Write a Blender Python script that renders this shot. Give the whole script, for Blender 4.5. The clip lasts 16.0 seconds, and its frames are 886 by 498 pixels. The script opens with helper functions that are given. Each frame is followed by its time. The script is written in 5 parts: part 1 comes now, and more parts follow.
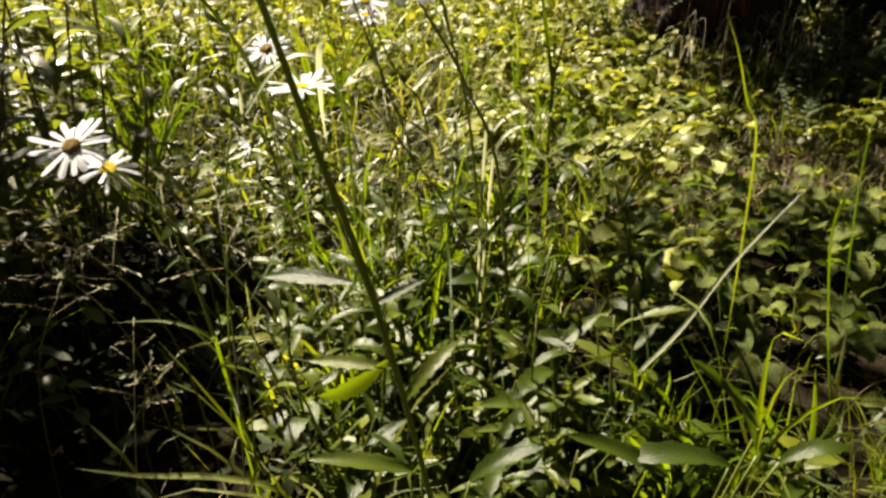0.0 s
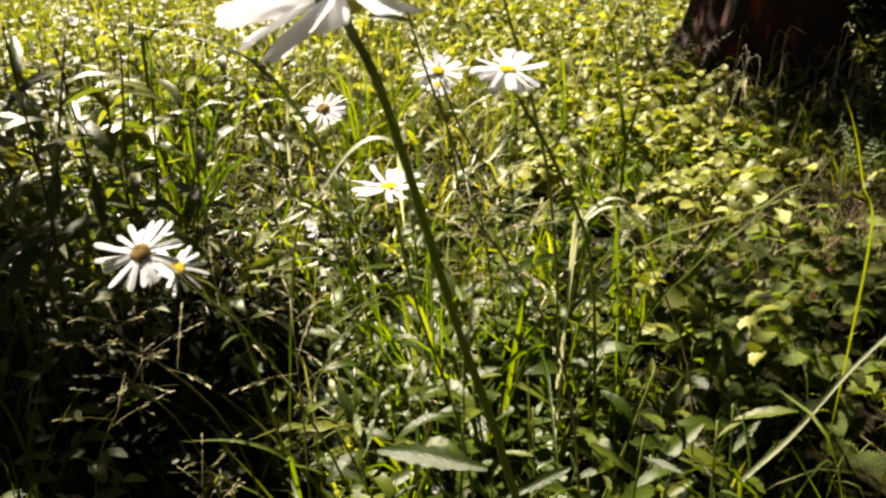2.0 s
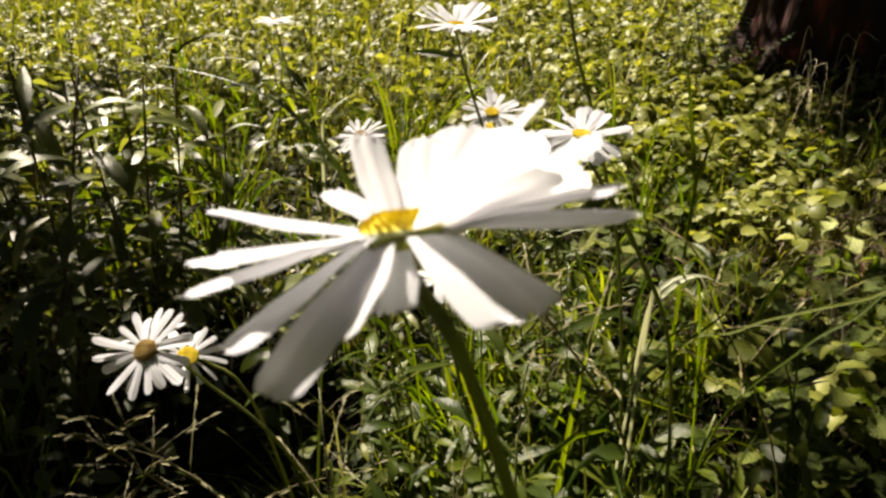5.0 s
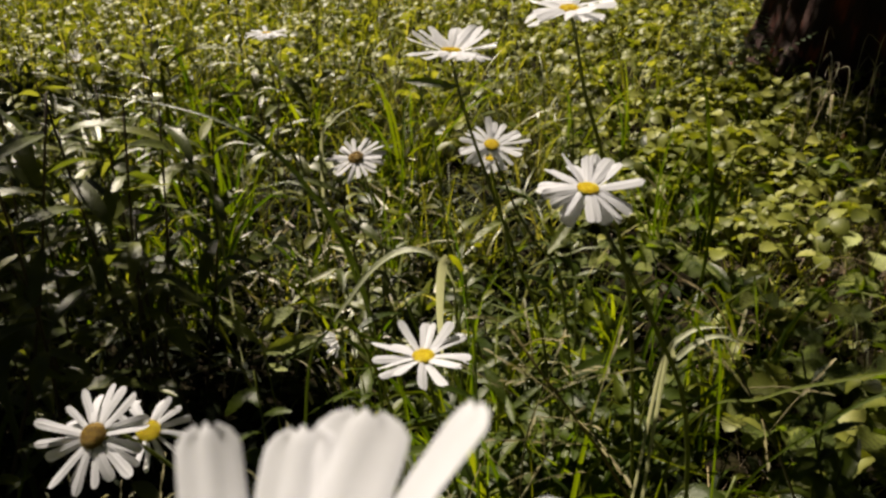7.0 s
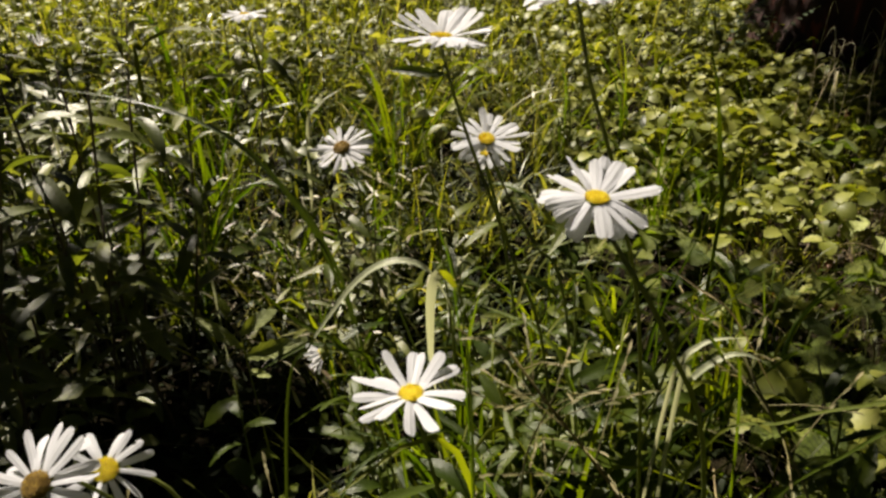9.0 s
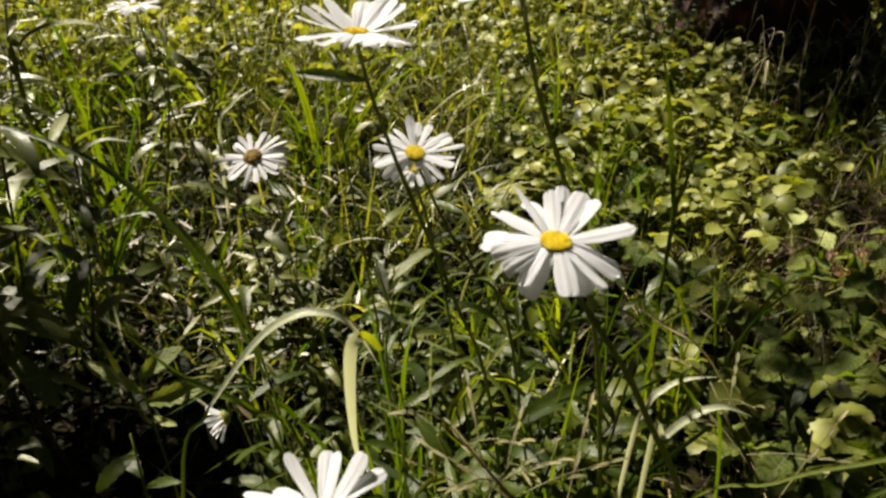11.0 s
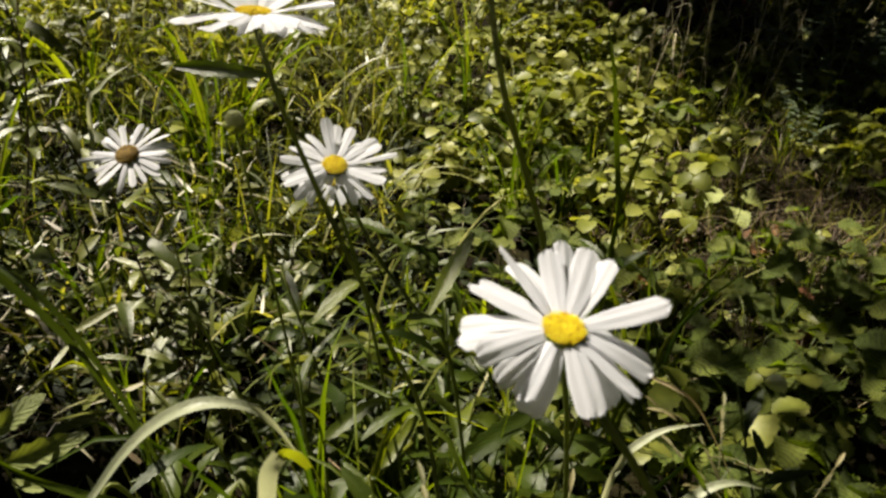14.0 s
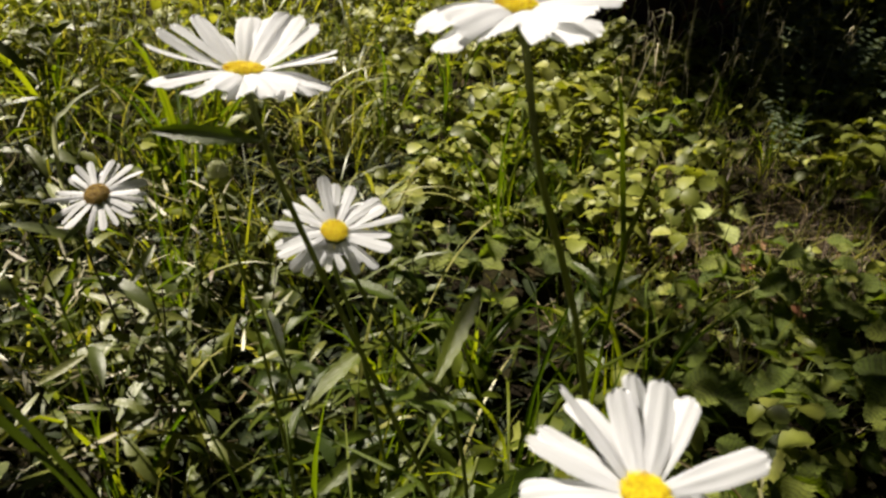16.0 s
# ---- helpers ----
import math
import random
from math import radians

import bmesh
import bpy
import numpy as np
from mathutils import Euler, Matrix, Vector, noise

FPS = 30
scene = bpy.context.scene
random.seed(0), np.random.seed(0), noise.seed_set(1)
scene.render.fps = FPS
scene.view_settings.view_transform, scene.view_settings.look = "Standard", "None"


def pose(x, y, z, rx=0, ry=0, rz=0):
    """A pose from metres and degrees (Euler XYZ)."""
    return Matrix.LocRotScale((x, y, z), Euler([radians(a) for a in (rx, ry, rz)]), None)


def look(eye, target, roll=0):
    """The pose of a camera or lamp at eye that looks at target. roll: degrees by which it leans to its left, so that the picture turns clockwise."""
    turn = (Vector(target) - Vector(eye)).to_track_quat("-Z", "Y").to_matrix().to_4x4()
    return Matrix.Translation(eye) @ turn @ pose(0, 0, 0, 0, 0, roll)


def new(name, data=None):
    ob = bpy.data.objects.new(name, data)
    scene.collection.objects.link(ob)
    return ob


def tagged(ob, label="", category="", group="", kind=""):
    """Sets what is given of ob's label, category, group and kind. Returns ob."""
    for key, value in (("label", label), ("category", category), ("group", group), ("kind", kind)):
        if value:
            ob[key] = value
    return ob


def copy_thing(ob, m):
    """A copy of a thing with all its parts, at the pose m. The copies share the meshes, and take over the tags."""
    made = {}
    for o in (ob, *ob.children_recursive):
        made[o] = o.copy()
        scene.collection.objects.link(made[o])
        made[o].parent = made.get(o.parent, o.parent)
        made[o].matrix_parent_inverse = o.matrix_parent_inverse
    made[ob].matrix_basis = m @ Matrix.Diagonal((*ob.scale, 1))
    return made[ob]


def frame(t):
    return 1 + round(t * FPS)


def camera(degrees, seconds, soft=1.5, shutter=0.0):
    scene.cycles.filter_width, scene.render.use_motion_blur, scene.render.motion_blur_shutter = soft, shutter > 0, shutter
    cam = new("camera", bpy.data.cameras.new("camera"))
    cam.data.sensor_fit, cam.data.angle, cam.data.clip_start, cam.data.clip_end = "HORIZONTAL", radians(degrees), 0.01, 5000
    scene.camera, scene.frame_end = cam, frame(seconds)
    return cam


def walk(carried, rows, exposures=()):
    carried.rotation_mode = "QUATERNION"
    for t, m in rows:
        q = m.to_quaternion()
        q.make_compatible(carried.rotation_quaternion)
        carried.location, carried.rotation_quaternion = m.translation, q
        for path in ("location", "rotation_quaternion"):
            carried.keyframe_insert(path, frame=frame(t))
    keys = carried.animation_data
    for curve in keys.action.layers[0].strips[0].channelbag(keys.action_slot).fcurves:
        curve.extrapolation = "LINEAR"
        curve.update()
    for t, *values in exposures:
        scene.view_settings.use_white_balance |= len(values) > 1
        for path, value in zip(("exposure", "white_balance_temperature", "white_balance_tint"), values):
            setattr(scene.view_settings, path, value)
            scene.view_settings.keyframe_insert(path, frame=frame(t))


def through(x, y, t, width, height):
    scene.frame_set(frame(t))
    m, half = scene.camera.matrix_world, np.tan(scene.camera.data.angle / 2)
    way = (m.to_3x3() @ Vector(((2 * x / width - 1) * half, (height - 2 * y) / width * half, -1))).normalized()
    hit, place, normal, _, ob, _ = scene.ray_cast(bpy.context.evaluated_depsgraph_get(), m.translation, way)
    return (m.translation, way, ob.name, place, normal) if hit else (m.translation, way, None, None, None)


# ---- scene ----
cam = camera(63.1, 16.0, soft=2.6)
cam.data.dof.use_dof = True
cam.data.dof.focus_distance = 0.85
cam.data.dof.aperture_fstop = 22.0
METRES, EYE, TILT, LEAN, TURN = 0.72, 0.71, -25.0, 0.0, 0.0
ROWS = [
    (0.0, 0.0, 0.0, 0.0, 0.0, 0.0, -0.0),
    (0.5, -0.0253, 0.0192, 0.0222, 0.58, -0.16, -0.32),
    (1.0, -0.0511, 0.0368, 0.056, 1.08, 0.27, -0.63),
    (1.5, -0.071, 0.0594, 0.0874, 1.43, 1.11, -0.74),
    (2.0, -0.0927, 0.0884, 0.1192, 1.99, 1.5, -0.19),
    (2.5, -0.1061, 0.1224, 0.1485, 2.37, 1.99, -0.5),
    (3.0, -0.114, 0.1479, 0.1714, 3.22, 1.62, -0.92),
    (5.5, -0.1271, 0.2517, 0.2637, 5.22, 0.08, -1.24),
    (6.0, -0.1234, 0.2725, 0.2841, 5.93, -0.23, -1.05),
    (6.5, -0.1172, 0.2991, 0.3023, 5.85, -0.23, -1.15),
    (7.0, -0.1119, 0.3245, 0.3194, 5.53, -0.14, -1.52),
    (7.5, -0.1095, 0.3459, 0.3332, 5.26, 0.04, -1.67),
    (8.0, -0.1118, 0.3678, 0.3407, 5.23, -0.52, -1.62),
    (8.5, -0.1164, 0.3859, 0.3469, 5.54, -1.37, -1.21),
    (11.0, -0.1171, 0.5513, 0.3984, -0.11, -2.74, 0.61),
    (11.5, -0.114, 0.5862, 0.4086, -1.45, -3.01, 1.66),
    (12.0, -0.1125, 0.6192, 0.4147, -3.2, -3.41, 1.7),
    (12.5, -0.1172, 0.6501, 0.4184, -4.73, -4.2, 1.61),
    (13.0, -0.126, 0.6744, 0.4284, -5.78, -4.86, 1.98),
    (13.5, -0.1334, 0.6953, 0.4413, -7.44, -5.39, 2.34),
    (14.0, -0.1413, 0.71, 0.4505, -8.03, -5.44, 1.82),
    (14.5, -0.1495, 0.7281, 0.4645, -8.86, -5.75, 2.58),
    (15.0, -0.1543, 0.7445, 0.4773, -9.36, -5.91, 2.78),
    (15.5, -0.1552, 0.7658, 0.4894, -10.2, -6.07, 2.84),
    (16.0, -0.1597, 0.782, 0.5034, -10.14, -5.53, 2.26),
]
walk(cam, [(t, pose(0, 0, EYE, TILT, LEAN, TURN) @ pose(METRES * x, METRES * y, METRES * z, 90 + pitch, roll, yaw)) for t, x, y, z, yaw, pitch, roll in ROWS],
     exposures=[(0.0, 2.55, 7280, 14), (1.5, 2.65, 7280, 14), (3.0, 2.45, 7280, 14), (5.5, 1.90, 7280, 15), (7.0, 1.42, 7230, 14), (8.5, 1.52, 7180, 13), (11.0, 1.78, 7060, 11), (16.0, 1.70, 7020, 10)])

# ---- light ----
SUN_FROM = Vector((-0.44, 0.42, 0.79)).normalized()
world = bpy.data.worlds.new("sky")
world.use_nodes = True
scene.world = world
wn = world.node_tree.nodes
sky = wn.new("ShaderNodeTexSky")
sky.sky_type = "NISHITA"
sky.sun_disc = False
sky.sun_elevation = math.asin(SUN_FROM.z)
sky.sun_rotation = math.atan2(SUN_FROM.x, SUN_FROM.y)
wn["Background"].inputs["Strength"].default_value = 0.0025
world.node_tree.links.new(sky.outputs[0], wn["Background"].inputs["Color"])
sun = new("sun", bpy.data.lights.new("sun", "SUN"))
sun.data.energy = 5.0
sun.data.angle = radians(0.8)
sun.data.color = (1.0, 0.95, 0.84)
sun.matrix_world = look(SUN_FROM * 20, (0, 0, 0))

rng = np.random.RandomState(7)
rnd = random.Random(11)


# ---- materials ----
def shader(name):
    m = bpy.data.materials.new(name)
    m.use_nodes = True
    nt = m.node_tree
    nt.nodes.clear()
    return m, nt, nt.nodes.new, nt.links.new


def ramp(nt, stops):
    r = nt.nodes.new("ShaderNodeValToRGB")
    while len(r.color_ramp.elements) < len(stops):
        r.color_ramp.elements.new(0.5)
    for e, (p, c) in zip(r.color_ramp.elements, stops):
        e.position, e.color = p, (*c, 1)
    return r


def plant(name, stops, glow, through=0.35, rough=0.38, island=False, blotch=55.0, spot=None, spec=0.5, ribs=0.0, bump=0.25, veins=0.0):
    """Thin plant tissue: colour varied piece by piece and by blotches, with light passing through."""
    m, nt, node, link = shader(name)
    out = node("ShaderNodeOutputMaterial")
    p = node("ShaderNodeBsdfPrincipled")
    tr = node("ShaderNodeBsdfTranslucent")
    mix = node("ShaderNodeMixShader")
    geo = node("ShaderNodeNewGeometry" if island else "ShaderNodeObjectInfo")
    tex = node("ShaderNodeTexCoord")
    n1 = node("ShaderNodeTexNoise")
    n1.inputs["Scale"].default_value = blotch
    n1.inputs["Detail"].default_value = 4
    link(tex.outputs["Object"], n1.inputs["Vector"])
    r = ramp(nt, stops)
    add = node("ShaderNodeMath")
    add.operation = "MULTIPLY_ADD"
    link(n1.outputs[0], add.inputs[0])
    add.inputs[1].default_value = 0.5
    sub = node("ShaderNodeMath")
    sub.operation = "MULTIPLY_ADD"
    link(geo.outputs["Random Per Island" if island else "Random"], sub.inputs[0])
    sub.inputs[1].default_value = 0.9
    sub.inputs[2].default_value = -0.2
    link(sub.outputs[0], add.inputs[2])
    link(add.outputs[0], r.inputs[0])
    col = r.outputs[0]
    if spot:
        n2 = node("ShaderNodeTexNoise")
        n2.inputs["Scale"].default_value = blotch * 4
        link(tex.outputs["Object"], n2.inputs["Vector"])
        r2 = ramp(nt, [(0.62, (0, 0, 0)), (0.72, (1, 1, 1))])
        link(n2.outputs[0], r2.inputs[0])
        mx = node("ShaderNodeMixRGB")
        link(r2.outputs[0], mx.inputs[0])
        link(col, mx.inputs[1])
        mx.inputs[2].default_value = (*spot, 1)
        col = mx.outputs[0]
    link(col, p.inputs["Base Color"])
    p.inputs["Roughness"].default_value = rough
    p.inputs["Specular IOR Level"].default_value = spec
    tint = node("ShaderNodeMixRGB")
    tint.blend_type = "MULTIPLY"
    tint.inputs[0].default_value = 1
    link(col, tint.inputs[1])
    tint.inputs[2].default_value = (*glow, 1)
    link(tint.outputs[0], tr.inputs["Color"])
    mix.inputs[0].default_value = through
    link(p.outputs[0], mix.inputs[1])
    link(tr.outputs[0], mix.inputs[2])
    n3 = node("ShaderNodeTexNoise")
    n3.inputs["Scale"].default_value = 260
    n3.inputs["Detail"].default_value = 3
    link(tex.outputs["Object"], n3.inputs["Vector"])
    height = n3.outputs[0]
    if ribs:
        uv = node("ShaderNodeUVMap")
        wave = node("ShaderNodeTexWave")
        wave.inputs["Scale"].default_value = ribs
        wave.inputs["Distortion"].default_value = 1.0
        link(uv.outputs[0], wave.inputs["Vector"])
        ad = node("ShaderNodeMath")
        ad.operation = "MULTIPLY_ADD"
        link(wave.outputs[1], ad.inputs[0])
        ad.inputs[1].default_value = 0.8
        link(n3.outputs[0], ad.inputs[2])
        height = ad.outputs[0]
        if veins:
            vm = node("ShaderNodeMixRGB")
            vm.blend_type = "MULTIPLY"
            vr = ramp(nt, [(0.05, (1 - veins, 1 - veins, 1 - veins)), (0.45, (1, 1, 1))])
            link(wave.outputs[1], vr.inputs[0])
            vm.inputs[0].default_value = 1
            link(col, vm.inputs[1])
            link(vr.outputs[0], vm.inputs[2])
            link(vm.outputs[0], p.inputs["Base Color"])
            link(vm.outputs[0], tint.inputs[1])
    b = node("ShaderNodeBump")
    b.inputs["Strength"].default_value = bump
    b.inputs["Distance"].default_value = 0.001
    link(height, b.inputs["Height"])
    link(b.outputs[0], p.inputs["Normal"])
    link(mix.outputs[0], out.inputs[0])
    return m


YG = (1.7, 1.65, 0.55)
M_GRASS = plant("grass_tissue", [(0.1, (0.028, 0.039, 0.0066)), (0.45, (0.068, 0.081, 0.0085)), (0.8, (0.128, 0.134, 0.017)), (1.0, (0.205, 0.188, 0.062))], YG, 0.5, 0.48, True, spec=0.22)
M_BLADE = plant("blade_tissue", [(0.1, (0.030, 0.054, 0.0048)), (0.6, (0.070, 0.098, 0.0078)), (1.0, (0.122, 0.134, 0.0130))], (1.75, 1.8, 0.45), 0.54, 0.45, False, ribs=4.0, spec=0.22)
M_PALE = plant("pale_blade_tissue", [(0.1, (0.30, 0.33, 0.21)), (1.0, (0.42, 0.44, 0.30))], (1.15, 1.1, 0.85), 0.5, 0.36, False, ribs=4.0, spec=0.5)
# lit copy of the blade tissue, with sunlight put into its green
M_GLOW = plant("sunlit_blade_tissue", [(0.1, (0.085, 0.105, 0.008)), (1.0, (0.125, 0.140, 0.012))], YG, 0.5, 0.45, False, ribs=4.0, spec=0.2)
M_STRAW = plant("dry_straw", [(0.1, (0.136, 0.0952, 0.0408)), (0.6, (0.2584, 0.1972, 0.0952)), (1.0, (0.3536, 0.2924, 0.1632))], (1.2, 1.1, 0.8), 0.2, 0.6, False)
M_BLEACHED = plant("bleached_blade", [(0.1, (0.40, 0.36, 0.24)), (1.0, (0.55, 0.50, 0.36))], (1.1, 1.05, 0.8), 0.3, 0.5, False, ribs=3.0)
M_STRAWI = plant("dry_litter", [(0.1, (0.022, 0.012, 0.0055)), (0.6, (0.075, 0.046, 0.0185)), (1.0, (0.165, 0.122, 0.056))], (1.2, 1.1, 0.8), 0.2, 0.65, True)
M_BLEACH = plant("bleached_straw", [(0.1, (0.0952, 0.068, 0.034)), (0.5, (0.204, 0.1836, 0.1088)), (1.0, (0.374, 0.3536, 0.2584))], (1.2, 1.1, 0.8), 0.25, 0.5, True)
M_LEAF = plant("daisy_leaf_tissue", [(0.1, (0.020, 0.034, 0.0036)), (0.6, (0.043, 0.062, 0.0062)), (1.0, (0.080, 0.096, 0.0105))], (1.7, 1.75, 0.45), 0.45, 0.36, False, ribs=3.0, spec=0.32)
M_DEEP = plant("dark_blade_tissue", [(0.1, (0.0306, 0.051, 0.0082)), (1.0, (0.051, 0.0748, 0.0136))], YG, 0.18, 0.4, False, ribs=4.0, spec=0.5)
M_LEAFI = plant("meadow_leaf_tissue", [(0.1, (0.025, 0.037, 0.0042)), (0.6, (0.055, 0.069, 0.0070)), (1.0, (0.110, 0.115, 0.0095))], YG, 0.44, 0.42, True, spec=0.18)
M_WEED = plant("weed_leaf_tissue", [(0.1, (0.0408, 0.0544, 0.0095)), (0.6, (0.0816, 0.0986, 0.0177)), (1.0, (0.1428, 0.1496, 0.0408))], YG, 0.44, 0.38, False, ribs=3.0, spec=0.6)
M_HEAD = plant("seed_head_tissue", [(0.1, (0.0816, 0.0816, 0.0272)), (1.0, (0.1768, 0.1496, 0.0612))], (1.4, 1.3, 0.7), 0.3, 0.6, False)
M_BERRY = plant("strawberry_leaf_tissue", [(0.1, (0.048, 0.072, 0.010)), (0.6, (0.100, 0.132, 0.020)), (1.0, (0.172, 0.196, 0.036))], (1.6, 1.75, 0.5), 0.42, 0.48, False, ribs=2.2, spot=(0.13, 0.11, 0.03), spec=0.28, bump=0.9, veins=0.45)
# lighter copy of the strawberry leaf: sunshine is painted into it
M_PALELEAF = plant("sunlit_leaf_tissue", [(0.1, (0.204, 0.2448, 0.068)), (1.0, (0.3128, 0.34, 0.1156))], YG, 0.34, 0.5, False, ribs=2.2, spec=0.4, bump=0.6, veins=0.3)
M_CLOVER = plant("creeping_leaf_tissue", [(0.1, (0.062, 0.075, 0.010)), (0.5, (0.120, 0.134, 0.020)), (0.85, (0.196, 0.204, 0.045)), (1.0, (0.265, 0.262, 0.08))], (1.55, 1.52, 0.5), 0.38, 0.5, True, spec=0.3)
M_ARCH = plant("arched_blade_tissue", [(0.1, (0.050, 0.064, 0.010)), (0.5, (0.100, 0.112, 0.020)), (0.85, (0.180, 0.175, 0.046)), (1.0, (0.300, 0.270, 0.130))], YG, 0.42, 0.42, True, spec=0.4)
M_DEAD = plant("dead_leaf_tissue", [(0.1, (0.11, 0.040, 0.016)), (0.6, (0.21, 0.085, 0.034)), (1.0, (0.30, 0.16, 0.07))], (1.3, 0.9, 0.6), 0.3, 0.6, False, ribs=2.2)
M_FERN = plant("fern_tissue", [(0.1, (0.060, 0.084, 0.046)), (1.0, (0.110, 0.135, 0.078))], (1.3, 1.35, 0.9), 0.3, 0.4, False, spec=0.4)
# near-black leaf: the shade is put into the colour
M_DARK = plant("shaded_leaf_tissue", [(0.1, (0.0082, 0.0122, 0.0048)), (1.0, (0.0204, 0.0272, 0.0095))], YG, 0.12, 0.6, True, spec=0.08)
# leaf of the unseen added tree, dark and opaque to deepen its shade
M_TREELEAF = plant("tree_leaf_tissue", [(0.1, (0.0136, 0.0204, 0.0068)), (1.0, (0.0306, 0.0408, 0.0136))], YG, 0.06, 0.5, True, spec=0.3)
M_STEM = plant("stem_tissue", [(0.1, (0.085, 0.110, 0.024)), (1.0, (0.140, 0.158, 0.036))], YG, 0.36, 0.45, False)
M_BROWN = plant("woody_stem_tissue", [(0.1, (0.034, 0.0231, 0.0122)), (1.0, (0.068, 0.0449, 0.0204))], (1.2, 1.1, 0.7), 0.08, 0.55, False)
M_PETAL = plant("petal_tissue", [(0.1, (0.57, 0.58, 0.63)), (1.0, (0.62, 0.63, 0.68))], (1.3, 1.28, 1.2), 0.58, 0.6, False, 40, spec=0.2, ribs=1.6, bump=0.12)
M_OLDPETAL = plant("wilting_petal_tissue", [(0.1, (0.44, 0.44, 0.47)), (0.5, (0.54, 0.545, 0.59)), (1.0, (0.60, 0.61, 0.66))], (1.2, 1.19, 1.15), 0.5, 0.6, False, 40, spec=0.2, ribs=1.6, bump=0.15)
M_DISC = plant("yellow_florets", [(0.1, (0.527, 0.357, 0.0043)), (0.5, (0.697, 0.595, 0.0102)), (1.0, (0.748, 0.68, 0.0255))], (1, 0.95, 0.5), 0.4, 0.6, True, 300)
M_OLDDISC = plant("browned_florets", [(0.1, (0.13, 0.075, 0.010)), (0.6, (0.27, 0.165, 0.016)), (1.0, (0.39, 0.27, 0.026))], (1, 0.9, 0.5), 0.2, 0.7, True, 300)


def earth():
    m, nt, node, link = shader("shade_dark_soil")
    out = node("ShaderNodeOutputMaterial")
    p = node("ShaderNodeBsdfPrincipled")
    tex = node("ShaderNodeTexCoord")
    a = node("ShaderNodeTexNoise")
    a.inputs["Scale"].default_value = 14
    a.inputs["Detail"].default_value = 8
    link(tex.outputs["Object"], a.inputs["Vector"])
    # soil browns pulled towards black: shade under the plants is in the colour
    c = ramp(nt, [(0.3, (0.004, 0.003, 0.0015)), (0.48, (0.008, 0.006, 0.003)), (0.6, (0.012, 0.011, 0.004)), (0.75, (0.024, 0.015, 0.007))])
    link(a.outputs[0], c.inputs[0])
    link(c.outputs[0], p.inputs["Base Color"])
    p.inputs["Roughness"].default_value = 1.0
    p.inputs["Specular IOR Level"].default_value = 0.05
    n = node("ShaderNodeTexNoise")
    n.inputs["Scale"].default_value = 90
    n.inputs["Detail"].default_value = 6
    link(tex.outputs["Object"], n.inputs["Vector"])
    b = node("ShaderNodeBump")
    b.inputs["Strength"].default_value = 0.9
    b.inputs["Distance"].default_value = 0.01
    link(n.outputs[0], b.inputs["Height"])
    link(b.outputs[0], p.inputs["Normal"])
    link(p.outputs[0], out.inputs[0])
    return m


def bark():
    m, nt, node, link = shader("red_brown_bark")
    out = node("ShaderNodeOutputMaterial")
    p = node("ShaderNodeBsdfPrincipled")
    tex = node("ShaderNodeTexCoord")
    mp = node("ShaderNodeMapping")
    mp.inputs["Scale"].default_value = (9, 9, 2.5)
    link(tex.outputs["Object"], mp.inputs["Vector"])
    a = node("ShaderNodeTexNoise")
    a.inputs["Scale"].default_value = 2.2
    a.inputs["Detail"].default_value = 9
    link(mp.outputs[0], a.inputs["Vector"])
    c = ramp(nt, [(0.38, (0.018, 0.006, 0.004)), (0.57, (0.042, 0.010, 0.006)), (0.68, (0.19, 0.036, 0.014)), (0.82, (0.36, 0.085, 0.034))])
    link(a.outputs[0], c.inputs[0])
    link(c.outputs[0], p.inputs["Base Color"])
    p.inputs["Roughness"].default_value = 0.85
    b = node("ShaderNodeBump")
    b.inputs["Strength"].default_value = 1.0
    b.inputs["Distance"].default_value = 0.02
    link(a.outputs[0], b.inputs["Height"])
    link(b.outputs[0], p.inputs["Normal"])
    link(p.outputs[0], out.inputs[0])
    return m


M_SOIL, M_BARK = earth(), bark()


# ---- mesh helpers ----
def soil(x, y):
    """Height of the bare ground."""
    x, y = np.asarray(x, float), np.asarray(y, float)
    rise = 0.055 * np.clip(y - 1.7, 0, 6) + 0.02 * np.clip(y - 7.7, 0, 60)
    return rise + 0.012 * np.sin(3.1 * x + 1.3) * np.cos(2.7 * y) + 0.006 * np.sin(9 * x + 4 * y)


def sheet(name, verts, faces, mat, uv=None, smooth=True):
    me = bpy.data.meshes.new(name)
    me.from_pydata([tuple(v) for v in verts], [], [tuple(f) for f in faces])
    if uv is not None:
        lay = me.uv_layers.new(name="UVMap")
        idx = np.empty(len(me.loops), np.int32)
        me.loops.foreach_get("vertex_index", idx)
        lay.data.foreach_set("uv", np.asarray(uv, np.float32)[idx].ravel())
    if smooth:
        me.polygons.foreach_set("use_smooth", [True] * len(me.polygons))
    me.materials.append(mat)
    me.update()
    return me


def bulk(name, verts, quads, mat):
    """A big mesh of quads from arrays."""
    me = bpy.data.meshes.new(name)
    verts = np.ascontiguousarray(verts, np.float32).reshape(-1, 3)
    quads = np.ascontiguousarray(quads, np.int32).reshape(-1, 4)
    me.vertices.add(len(verts))
    me.vertices.foreach_set("co", verts.ravel())
    me.loops.add(quads.size)
    me.loops.foreach_set("vertex_index", quads.ravel())
    me.polygons.add(len(quads))
    me.polygons.foreach_set("loop_start", np.arange(0, quads.size, 4, dtype=np.int32))
    me.polygons.foreach_set("use_smooth", np.ones(len(quads), bool))
    me.update(calc_edges=True)
    me.validate()
    me.materials.append(mat)
    return me


